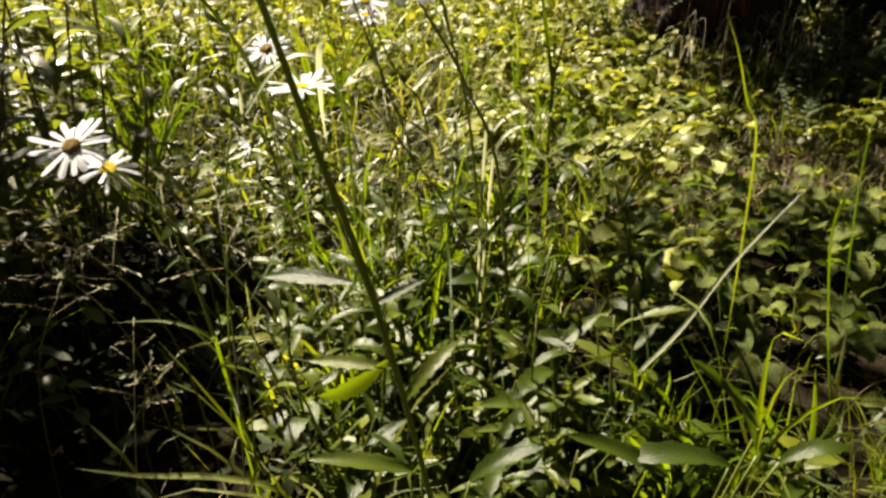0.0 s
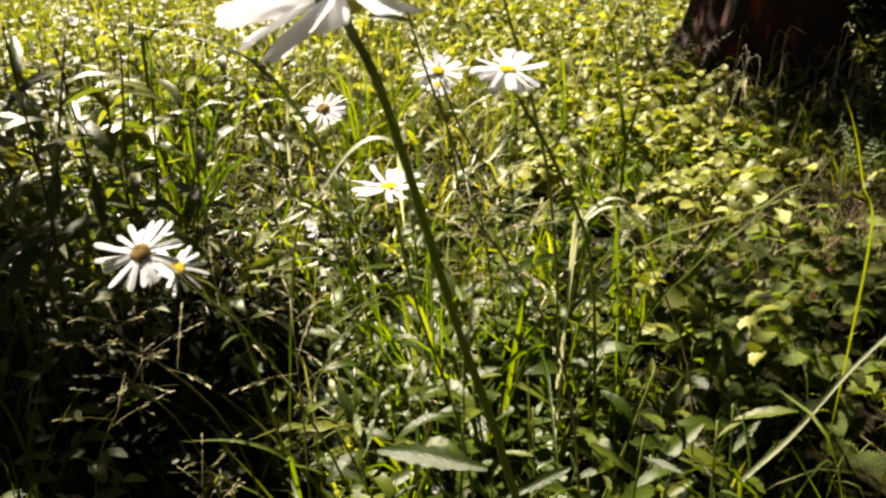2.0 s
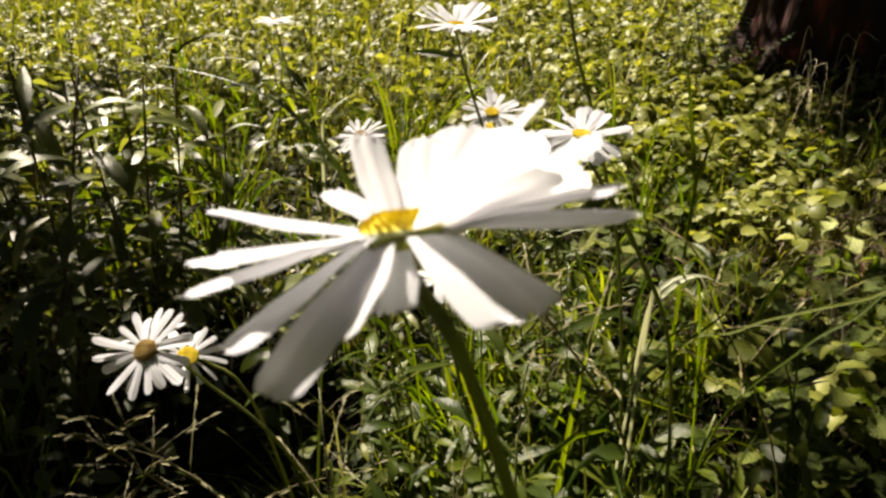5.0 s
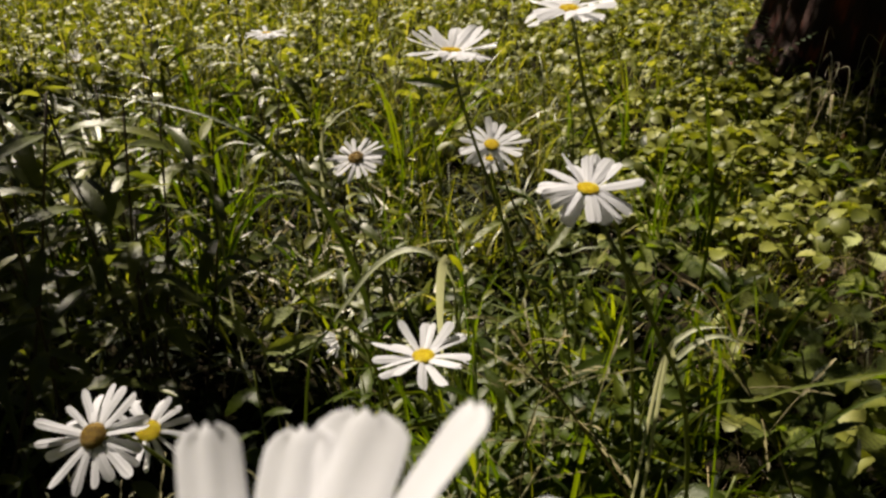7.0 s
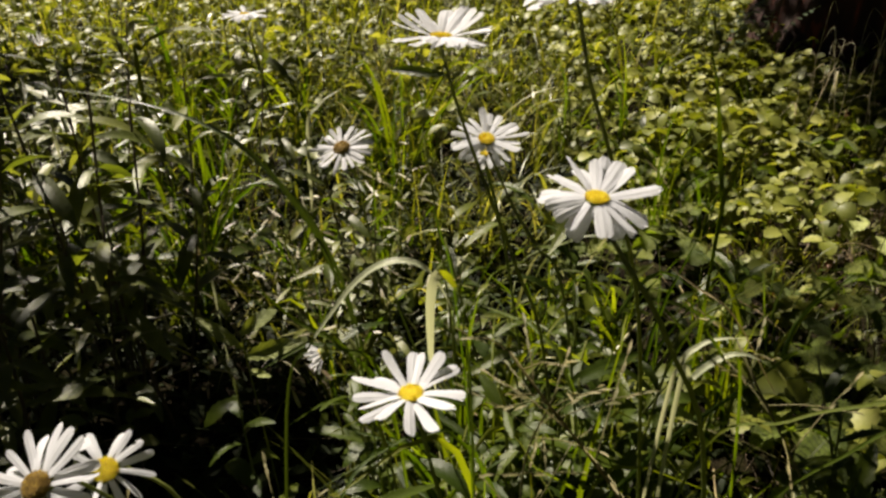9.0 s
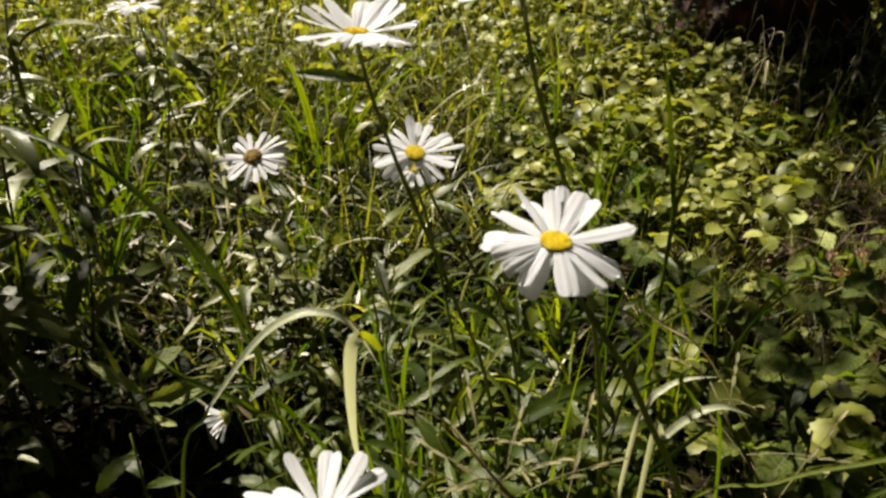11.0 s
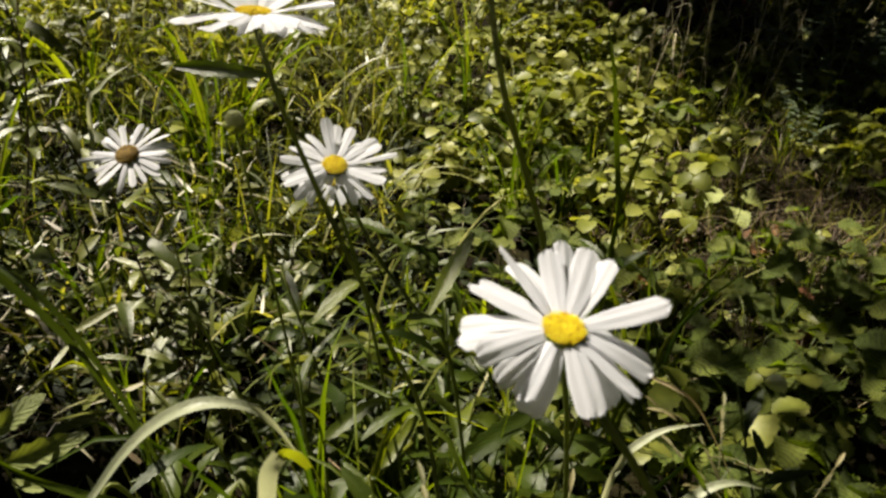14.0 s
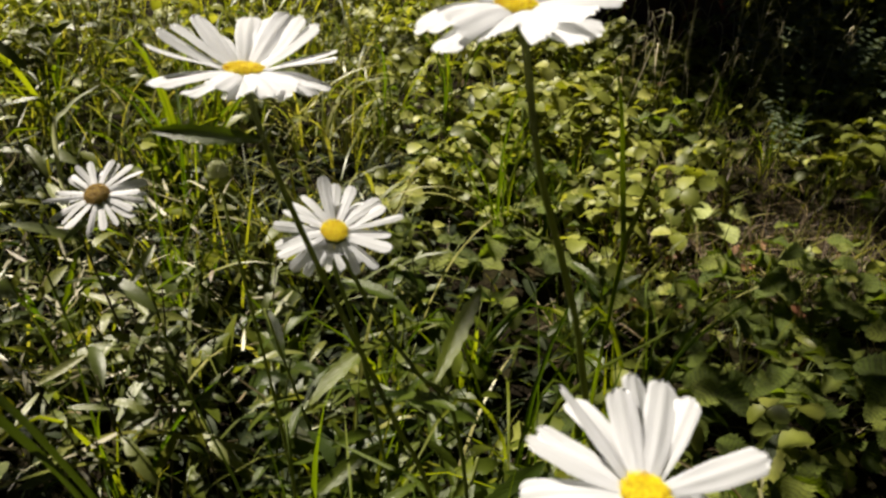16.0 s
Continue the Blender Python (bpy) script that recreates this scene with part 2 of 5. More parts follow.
def part(name, me, parent, m=None, label=""):
    """One mesh object under a thing or a part; m is its pose in the parent's space."""
    ob = new(name, me)
    ob.parent = parent
    if m is not None:
        ob.matrix_basis = m
    return tagged(ob, label)


def thing(name, at, label, category, group="", kind=""):
    ob = new(name)
    ob.empty_display_size = 0.05
    ob.matrix_basis = at if isinstance(at, Matrix) else Matrix.Translation(at)
    return tagged(ob, label, category, group, kind)


def leaf_grid(length, width, shape, nv=8, nu=2, teeth=0, tooth=0.12, vee=0.25, droop=0.0, wave=0.0, cup=0.0, seed=0, notch=0.0):
    """A leaf or petal along +y with its face to +z: shape(s) is the half width from 0 to 1."""
    r = random.Random(seed)
    ph = r.uniform(0, 6)
    verts, uv, faces = [], [], []
    y, z = 0.0, 0.0
    for j in range(nv + 1):
        s = j / nv if teeth else 1 - (1 - j / nv) ** 1.45
        a = droop * s
        if j:
            y += math.cos(a) * length * (s - last)
            z -= math.sin(a) * length * (s - last)
        last = s
        w = width / 2 * max(shape(s), 0.015)
        if teeth and 0 < j < nv:
            w *= 1 + (tooth if j % 2 else -tooth)
        for i in range(-nu, nu + 1):
            u = i / nu
            bend = vee * abs(u) * w + cup * u * u * w + wave * w * math.sin(7 * s + ph + 2 * u) * abs(u)
            nick = notch * length * math.cos(math.pi * 2 * u) * max(0.0, (s - 0.9) / 0.1)
            verts.append((u * w, y + nick - (0.35 * w * abs(u) * teeth / 40 if teeth else 0), z + bend))
            uv.append((s - 0.32 * abs(u), 0.5 + u / 2) if teeth else (0.5 + u / 2, s))
    k = 2 * nu + 1
    for j in range(nv):
        for i in range(2 * nu):
            a = j * k + i
            faces.append((a, a + 1, a + k + 1, a + k))
    return verts, faces, uv


def lance(s):
    return math.sin(math.pi * min(1, s * 0.93 + 0.05)) ** 0.8 * (0.75 + 0.35 * s)


def oval(s):
    return math.sqrt(max(0.0, 1 - (2 * s - 1) ** 2)) * (0.9 + 0.2 * s)


def spoon(s):
    """Petal: narrow foot, long parallel sides, blunt end."""
    body = min(1.0, 0.45 + 0.95 * s ** 0.85)
    return body * (1 if s < 0.9 else math.sqrt(max(0.12, 1 - ((s - 0.9) / 0.107) ** 2)))


def petal_mesh(width, shape, mat, droop, bend, twist, seed, notch):
    """A petal with two long grooves, a slight sideways bow and a twist."""
    v, f, uv = leaf_grid(1.0, width, shape, 12, 4, vee=0.0, cup=-0.16, droop=droop, wave=0.05, seed=seed, notch=notch)
    out = []
    for (x, y, z), (u, s) in zip(v, uv):
        q = 2 * u - 1
        z += 0.011 * math.cos(q * 7.5) * min(1, 3 * s) * width / 0.36
        a = twist * s
        x, z = x * math.cos(a) - z * math.sin(a) * 0.3, z + x * math.sin(a)
        out.append((x + bend * s * s, y, z))
    return sheet("petal", out, f, mat, uv)


def narrow(s):
    return (0.5 + 0.5 * s ** 0.7) * (1 if s < 0.8 else math.sqrt(max(0.03, 1 - ((s - 0.8) / 0.21) ** 2)))


def smooth_line(pts, n):
    """Catmull-Rom through a few points."""
    p = [Vector(v) for v in pts]
    p = [2 * p[0] - p[1]] + p + [2 * p[-1] - p[-2]]
    out = []
    for i in range(1, len(p) - 2):
        for k in range(n):
            t = k / n
            a, b, c, d = p[i - 1], p[i], p[i + 1], p[i + 2]
            out.append(0.5 * ((2 * b) + (c - a) * t + (2 * a - 5 * b + 4 * c - d) * t * t + (3 * b - a - 3 * c + d) * t ** 3))
    return out + [p[-2]]


def tube(name, pts, r0, r1, mat, sides=7, n=5):
    line = smooth_line(pts, n)
    verts, faces = [], []
    for k, c in enumerate(line):
        d = (line[min(k + 1, len(line) - 1)] - line[max(k - 1, 0)]).normalized()
        u = d.cross(Vector((0.3, 1, 0.1))).normalized()
        v = d.cross(u)
        r = r0 + (r1 - r0) * k / (len(line) - 1)
        r *= 1 + 0.05 * math.sin(k * 2.3)
        for i in range(sides):
            a = 2 * math.pi * i / sides
            rr = r * (1 + 0.08 * math.cos(3 * a))
            verts.append(c + (u * math.cos(a) + v * math.sin(a)) * rr)
    for k in range(len(line) - 1):
        for i in range(sides):
            a, b = k * sides + i, k * sides + (i + 1) % sides
            faces.append((a, b, b + sides, a + sides))
    faces.append(tuple(range(sides))[::-1])
    faces.append(tuple(range(len(verts) - sides, len(verts))))
    return sheet(name, verts, faces, mat)


def ribbon(name, pts, width, mat, face=(0, -0.5, 1), n=6, twist=0.0, base=0.55, vee=0.28):
    """A grass blade with a keel along a few points."""
    line = smooth_line(pts, n)
    verts, faces, uv = [], [], []
    last = len(line) - 1
    for k, c in enumerate(line):
        s = k / last
        d = (line[min(k + 1, last)] - line[max(k - 1, 0)]).normalized()
        side = d.cross(Vector(face)).normalized()
        up = side.cross(d)
        a = twist * s
        side, up = side * math.cos(a) + up * math.sin(a), up * math.cos(a) - side * math.sin(a)
        w = width / 2 * min(base + 2.2 * s * (1 if base > 0.5 else 0.55), 1) * max(0.03, 1 - s ** 2.6)
        for i in (-1, -0.5, 0, 0.5, 1):
            verts.append(c + side * w * i + up * w * vee * abs(i))
            uv.append((0.5 + i / 2, s))
    for k in range(last):
        for i in range(4):
            a = k * 5 + i
            faces.append((a, a + 1, a + 6, a + 5))
    return sheet(name, verts, faces, mat, uv)


def aim(direction, up=(0, 0, 1), roll=0.0):
    """Turn whose y axis points along direction and whose z axis is near up."""
    y = Vector(direction).normalized()
    x = y.cross(Vector(up)).normalized()
    z = x.cross(y)
    return Matrix((x, y, z)).transposed().to_4x4() @ Matrix.Rotation(roll, 4, "Y")


# ---- ground ----
def build_ground():
    xs = np.concatenate([[-400, -120, -40, -15, -8], np.linspace(-5, 5, 101), [8, 15, 40, 120, 400]])
    ys = np.concatenate([[-400, -120, -40, -15, -5, -2], np.linspace(-1, 9, 101), [12, 18, 40, 120, 400]])
    X, Y = np.meshgrid(xs, ys)
    Z = soil(X, Y)
    nx = len(xs)
    i = np.arange(len(ys) - 1)[:, None] * nx + np.arange(nx - 1)[None]
    q = np.stack([i, i + 1, i + 1 + nx, i + nx], -1)
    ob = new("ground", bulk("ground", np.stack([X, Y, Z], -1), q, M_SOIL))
    tagged(ob, "crumbly garden soil under meadow plants, shade darkened into its colour", "ground", kind="structure")


build_ground()


# ---- grass and low cover as stuff ----
def blades(name, P, L, W, lean, curl, az, mat, label, category, n=5):
    N = len(P)
    s = np.linspace(0, 1, n + 1)
    th = lean[:, None] + curl[:, None] * s[None] ** 1.4
    d = np.stack([np.sin(th) * np.cos(az)[:, None], np.sin(th) * np.sin(az)[:, None], np.cos(th)], -1)
    step = d * (L / n)[:, None, None]
    pos = P[:, None] + np.concatenate([np.zeros((N, 1, 3)), np.cumsum(step[:, :-1], 1)], 1)
    tw = rng.uniform(-0.7, 0.7, N)
    side = np.stack([-np.sin(az + tw), np.cos(az + tw), 0.25 * np.sin(tw * 5)], -1)
    w = (np.minimum(1, 0.6 + 2 * s) * np.maximum(0.04, 1 - s ** 2.4))[None] * (W / 2)[:, None]
    a, b = pos - side[:, None] * w[..., None], pos + side[:, None] * w[..., None]
    verts = np.stack([a, b], 2).reshape(-1, 3)
    base = (np.arange(N) * (n + 1) * 2)[:, None] + np.arange(n)[None] * 2
    q = np.stack([base, base + 1, base + 3, base + 2], -1)
    ob = new(name, bulk(name, verts, q, mat))
    return tagged(ob, label, category, kind="stuff")


def strew(name, template, P, size, az, tilt, roll, mat, label, category):
    """Many copies of one small template, turned and sized, in one mesh."""
    V, F = np.array(template[0], float), np.array(template[1])
    ca, sa, ct, st, cr, sr = np.cos(az), np.sin(az), np.cos(tilt), np.sin(tilt), np.cos(roll), np.sin(roll)
    o, z = np.ones_like(ca), np.zeros_like(ca)
    Rz = np.stack([ca, -sa, z, sa, ca, z, z, z, o], -1).reshape(-1, 3, 3)
    Rx = np.stack([o, z, z, z, ct, -st, z, st, ct], -1).reshape(-1, 3, 3)
    Ry = np.stack([cr, z, sr, z, o, z, -sr, z, cr], -1).reshape(-1, 3, 3)
    R = Rz @ Rx @ Ry
    verts = np.einsum("nij,kj->nki", R, V) * size[:, None, None] + P[:, None]
    q = F[None] + (np.arange(len(P)) * len(V))[:, None, None]
    ob = new(name, bulk(name, verts, q, mat))
    return tagged(ob, label, category, kind="stuff")


def patch(N, x0, x1, y0, y1, keep=None):
    P = np.stack([rng.uniform(x0, x1, N), rng.uniform(y0, y1, N)], -1)
    if keep is not None:
        P = P[rng.uniform(0, 1, len(P)) < keep(P[:, 0], P[:, 1])]
    return np.column_stack([P, soil(P[:, 0], P[:, 1]) - 0.004])


def bump2(x, y, cx, cy, rx, ry):
    return np.exp(-(((x - cx) / rx) ** 2 + ((y - cy) / ry) ** 2))


def clumps(x, y, f=5.0, s=0.0):
    return 0.5 + 0.5 * np.sin(f * x + 1.7 * np.sin(f * 0.7 * y + s)) * np.sin(f * 1.1 * y + 1.3 * np.sin(f * 0.6 * x + 2 * s))


def gaps(x, y, f=5.0, s=0.0):
    """Clumps with real holes between them."""
    return np.clip((0.6 * clumps(x, y, f, s) + 0.4 * clumps(x, y, f * 2.7, s + 1.0) - 0.40) * 2.8, 0.02, 1)


def lowland(x, y):
    """1 where creeping leaves take over from grass, to the right of the daisies."""
    edge = 0.18 + 0.10 * np.sin(2.3 * y) - 0.05 * np.clip(y - 2, 0, 3) + 0.4 / (1 + np.exp((y - 0.9) / 0.06))
    return 1 / (1 + np.exp(-(x - edge) / 0.07))


def bare(x, y):
    """Open spots between the plants, where the shade-darkened soil shows."""
    dark = 0.92 * bump2(x, y, -0.78, 1.30, 0.34, 0.26) + 0.92 * bump2(x, y, 1.0, 1.95, 0.46, 0.22) + 0.8 * bump2(x, y, 0.74, 1.80, 0.13, 0.13) + 0.85 * bump2(x, y, -0.60, 2.05, 0.30, 0.30)
    dark += 0.98 * bump2(x, y, -0.54, 0.78, 0.38, 0.36) + 0.6 * bump2(x, y, -0.53, 1.30, 0.22, 0.26) + 0.55 * bump2(x, y, 0.30, 1.75, 0.16, 0.10)
    return np.clip(1 - dark, 0.02, 1)


def build_cover():
    # near grass
    P = patch(2600, 0.4, 1.7, 1.5, 2.9)
    n = len(P)
    blades("thin_grass", P, rng.uniform(0.07, 0.20, n), rng.uniform(0.0016, 0.004, n), rng.uniform(0.05, 0.9, n), rng.uniform(0.2, 1.8, n), rng.uniform(0, 6.28, n), M_GRASS, "thin grass blades between creeping leaves", "grass", 6)
    P = patch(30000, -2.2, 2.0, 0.15, 3.2, lambda x, y: gaps(x, y) * np.where((x < -0.55) & (y > 1.1), 0.7, 1.0) * (1 - 0.8 * lowland(x, y)) * bare(x, y))
    n = len(P)
    tall = 0.09 + 0.15 * (1 - lowland(P[:, 0], P[:, 1])) + 0.10 * bump2(P[:, 0], P[:, 1], -0.9, 1.6, 0.5, 0.7)
    L = tall * rng.uniform(0.35, 1.35, n)
    L *= np.where(P[:, 1] < 0.5, 0.6, 1)
    blades("grass", P, L, rng.uniform(0.0024, 0.0078, n), rng.uniform(0.02, 0.75, n), rng.uniform(0.15, 2.3, n) ** 1.2, rng.uniform(0, 6.28, n), M_GRASS, "fresh green meadow grass lit from behind", "grass")
    # far grass
    P = patch(76000, -6.5, 5.5, 3.0, 11.0, lambda x, y: (0.35 + 0.65 * clumps(x, y, 2.2)) * (1 - 0.5 * lowland(x, y)) * np.clip((x + 6.5) / 2.0, 0, 1) * np.clip((11.0 - y) / 3.0, 0, 1))
    n = len(P)
    blades("far_grass", P, rng.uniform(0.08, 0.32, n), rng.uniform(0.005, 0.012, n), rng.uniform(0.02, 0.7, n), rng.uniform(0.1, 1.8, n), rng.uniform(0, 6.28, n), M_GRASS, "sunlit yellow-green grass of the far meadow", "grass", 4)
    # meadow all round, beyond the part that is walked through
    inner = lambda x, y: ((x > -2.2) & (x < 2.0) & (y > 0.15) & (y < 3.2)) | ((np.abs(x) < 0.35) & (y > -0.3) & (y < 0.2))
    P = patch(300000, -10.0, 10.0, -8.0, 16.0, lambda x, y: np.where(inner(x, y), 0, np.where((x > -6.5) & (x < 5.5) & (y > 3) & (y < 11), 0.12, 1.0)) * np.clip(1.25 - np.hypot(x, y - 3) / 10, 0, 1) * (0.45 + 0.55 * clumps(x, y, 1.6)))
    n = len(P)
    blades("outer_grass", P, rng.uniform(0.10, 0.28, n), rng.uniform(0.008, 0.022, n), rng.uniform(0.05, 0.8, n), rng.uniform(0.2, 1.8, n), rng.uniform(0, 6.28, n), M_GRASS, "rough green grass of the surrounding meadow", "grass", 3)
    # arched pale blades hanging over the grass of the weedy side
    P = patch(2600, -1.7, 0.05, 1.3, 3.4, lambda x, y: (0.1 + 0.9 * gaps(x, y, 4, 3.0)) * (1 - 0.9 * lowland(x, y)) * (0.1 + 0.9 * bare(x, y)))
    n = len(P)
    blades("arched_grass", P, rng.uniform(0.14, 0.42, n), rng.uniform(0.004, 0.0095, n), rng.uniform(0.05, 0.5, n), rng.uniform(1.2, 2.8, n), rng.uniform(0, 6.28, n), M_ARCH, "pale arching grass blades with drooping tips", "grass", 9)
    # dry litter on the soil
    P = patch(9000, 0.3, 1.7, 1.4, 2.4, lambda x, y: np.maximum(bump2(x, y, 0.98, 1.92, 0.36, 0.18), 0.06))
    P[:, 2] += rng.uniform(0.002, 0.05, len(P))
    n = len(P)
    blades("brown_litter", P, rng.uniform(0.04, 0.15, n), rng.uniform(0.0012, 0.0035, n), rng.uniform(0.7, 1.6, n), rng.uniform(-0.4, 0.5, n), rng.uniform(0, 6.28, n), M_STRAWI, "brown dry stems and litter on an open spot", "dead grass", 3)
    P = patch(6000, -2, 2.2, 0.3, 3.6, lambda x, y: 0.35 + 0.4 * lowland(x, y) - 0.3 * bump2(x, y, -0.54, 0.78, 0.38, 0.36))
    P[:, 2] += rng.uniform(0.004, 0.04, len(P))
    n = len(P)
    blades("dry_grass", P, rng.uniform(0.04, 0.18, n), rng.uniform(0.001, 0.0032, n), rng.uniform(1.0, 1.55, n), rng.uniform(-0.3, 0.4, n), rng.uniform(0, 6.28, n), M_STRAWI, "dry brown grass litter on the soil", "dead grass", 3)
    P = patch(2400, -1.1, 0.0, 1.2, 2.4, lambda x, y: bump2(x, y, -0.52, 1.62, 0.22, 0.3))
    P[:, 2] += rng.uniform(0.01, 0.22, len(P))
    n = len(P)
    blades("bleached_grass", P, rng.uniform(0.025, 0.075, n), rng.uniform(0.003, 0.0095, n), rng.uniform(0.7, 1.6, n), rng.uniform(-0.6, 0.9, n), rng.uniform(0, 6.28, n), M_BLEACH, "bleached dry grass tangled over a sunny spot", "dead grass", 3)
    # small meadow leaves
    tv, tf, _ = leaf_grid(1.0, 0.34, lance, 4, 1, droop=0.8, vee=0.2)
    P = patch(17000, -2.3, 1.2, 0.2, 3.6, lambda x, y: gaps(x, y, 6, 2.0) * (1 - 0.8 * lowland(x, y)) * bare(x, y))
    n = len(P)
    P[:, 2] += rng.uniform(0.0, 1.0, n) ** 1.3 * (0.17 + 0.12 * bump2(P[:, 0], P[:, 1], -0.9, 1.5, 0.5, 0.7)) * np.where(P[:, 1] < 0.5, 0.6, 1)
    strew("meadow_leaves", (tv, tf), P, rng.uniform(0.02, 0.065, n) * np.where((P[:, 1] > 1.25) & (P[:, 0] < -0.1), 1.45, 1.0), rng.uniform(0, 6.28, n), rng.uniform(-0.3, 1.1, n), rng.uniform(-0.7, 0.7, n), M_LEAFI, "small lance-shaped green leaves among the grass", "foliage")
    # low leaves close over the soil, coloured near black in place of shade
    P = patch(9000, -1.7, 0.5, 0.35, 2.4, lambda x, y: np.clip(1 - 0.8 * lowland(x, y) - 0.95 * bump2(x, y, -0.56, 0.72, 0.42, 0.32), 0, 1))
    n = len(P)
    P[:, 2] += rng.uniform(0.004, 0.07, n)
    strew("low_leaves", (tv, tf), P, rng.uniform(0.025, 0.07, n), rng.uniform(0, 6.28, n), rng.uniform(-0.4, 0.6, n), rng.uniform(-0.6, 0.6, n), M_DARK, "low leaves close over the soil, darkened as if shaded", "foliage")
    # trefoils of the creeping cover
    tv, tf = [], []
    for k in range(3):
        a = k * 2.094
        v, f, _ = leaf_grid(1.0, 0.86, oval, 8, 1, teeth=8, tooth=0.10, vee=0.35, droop=0.45 + 0.2 * k, seed=k)
        b = len(tv)
        tv += [(x * math.cos(a) - (y + 0.06) * math.sin(a), x * math.sin(a) + (y + 0.06) * math.cos(a), z) for x, y, z in v]
        tf += [tuple(i + b for i in q) for q in f]
    P = patch(19000, 0.0, 2.8, 0.4, 5.0, lambda x, y: lowland(x, y) * gaps(x, y, 5.5, 1.0) * bare(x, y) * np.where(y < 1.9, 0.28, 1.0))
    n = len(P)
    P[:, 2] += rng.uniform(0.01, 0.12, n) * (0.3 + 1.3 * clumps(P[:, 0], P[:, 1], 5.5, 1.0))
    strew("clover_leaves", (tv, tf), P, rng.uniform(0.016, 0.05, n), rng.uniform(0, 6.28, n), rng.uniform(-0.6, 0.6, n), rng.uniform(-0.6, 0.6, n), M_CLOVER, "low carpet of toothed three-part creeping leaves", "ground cover")
    P = patch(15000, -4.5, 2.5, 2.2, 7.5, lambda x, y: (0.25 + 0.75 * clumps(x, y, 3, 1.0)) * np.clip((y - 2.2) / 0.8, 0, 1) * np.clip((x + 4.5) / 1.5, 0, 1) * np.clip((7.5 - y) / 2, 0, 1))
    n = len(P)
    P[:, 2] += rng.uniform(0.02, 0.2, n)
    strew("far_leaves", (tv, tf), P, rng.uniform(0.016, 0.05, n), rng.uniform(0, 6.28, n), rng.uniform(-0.7, 0.7, n), rng.uniform(-0.7, 0.7, n), M_CLOVER, "broad pale green leaves in the far meadow", "ground cover")


build_cover()


# ---- tree and dark shrub ----
def build_tree():
    at = (1.28, 3.55, float(soil(1.28, 3.55)) - 0.05)
    root = thing("tree", at, "old tree with rough red-brown bark standing in shade", "tree")
    verts, faces, S, K = [], [], 96, 60
    for j in range(K + 1):
        z = 4.2 * (j / K) ** 1.6
        for i in range(S):
            a = 2 * math.pi * i / S
            r = 0.30 + 0.16 * math.exp(-z / 0.22) * (1 + 0.55 * math.sin(5 * a + 0.8)) - 0.02 * z
            v = Vector((math.cos(a) * 3.2, math.sin(a) * 3.2, z * 2.0))
            r += 0.035 * noise.noise(v * 1.6) + 0.022 * abs(noise.noise(Vector((a * 9, z * 1.4, 3)))) + 0.012 * noise.noise(Vector((a * 26, z * 7, 1)))
            verts.append((r * math.cos(a), r * math.sin(a), z))
    for j in range(K):
        for i in range(S):
            a, b = j * S + i, j * S + (i + 1) % S
            faces.append((a, b, b + S, a + S))
    faces.append(tuple(range(K * S, K * S + S)))
    part("trunk", sheet("trunk", verts, faces, M_BARK), root)
    for k in range(6):
        a = k * 1.05 + 0.3
        end = Vector((math.cos(a) * 1.5, math.sin(a) * 1.5, 4.6 + 0.3 * (k % 3)))
        part("limb", tube("limb", [(0, 0, 3.2), end * 0.45 + Vector((0, 0, 2.0)), end], 0.09, 0.02, M_BARK, 8), root)
    tv, tf, _ = leaf_grid(1.0, 0.5, lance, 3, 1, droop=0.5)
    n = 5000
    d = rng.normal(0, 1, (n, 3))
    d /= np.linalg.norm(d, axis=1)[:, None]
    C = np.array([0.2, 0.2, 4.9]) + d * (rng.uniform(0.35, 1, n) ** 0.5)[:, None] * np.array([1.9, 1.7, 1.2])
    crown = strew("crown", (tv, tf), C, rng.uniform(0.08, 0.14, n), rng.uniform(0, 6.28, n), rng.uniform(-1, 1, n), rng.uniform(-1, 1, n), M_DARK, "", "")
    crown.parent = root
    for key in ("label", "category", "kind"):
        if key in crown:
            del crown[key]


def build_shrub(x, y, radius, top, n, label):
    at = (x, y, float(soil(x, y)))
    root = thing("shrub", at, label, "shrub")
    for k in range(14):
        a = k * 0.45
        e = Vector((math.cos(a) * rnd.uniform(0.4, 0.85) * radius, math.sin(a) * rnd.uniform(0.4, 0.8) * radius, rnd.uniform(0.5, 0.9) * top))
        part("branch", tube("branch", [(0.1 * math.cos(a), 0.1 * math.sin(a), -0.05), e * 0.5 + Vector((0, 0, 0.2)), e], 0.025, 0.006, M_BROWN, 6, 4), root)
    tv, tf, _ = leaf_grid(1.0, 0.5, lance, 3, 1, droop=0.5)
    d = rng.normal(0, 1, (n, 3))
    d /= np.linalg.norm(d, axis=1)[:, None]
    C = np.array([0.0, 0.0, top * 0.4]) + d * (rng.uniform(0.1, 1, n) ** 0.4)[:, None] * np.array([radius, radius, top * 0.6])
    C += 0.16 * radius * np.stack([np.sin(7 * d[:, 2] + 3 * d[:, 1]), np.cos(6 * d[:, 2] + 4 * d[:, 0]), np.sin(5 * d[:, 0] + 4 * d[:, 1])], -1)
    C = C[C[:, 2] > 0.02]
    n = len(C)
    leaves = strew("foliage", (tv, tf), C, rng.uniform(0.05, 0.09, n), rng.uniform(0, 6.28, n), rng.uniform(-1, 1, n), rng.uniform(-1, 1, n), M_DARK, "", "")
    leaves.parent = root
    for key in ("label", "category", "kind"):
        if key in leaves:
            del leaves[key]


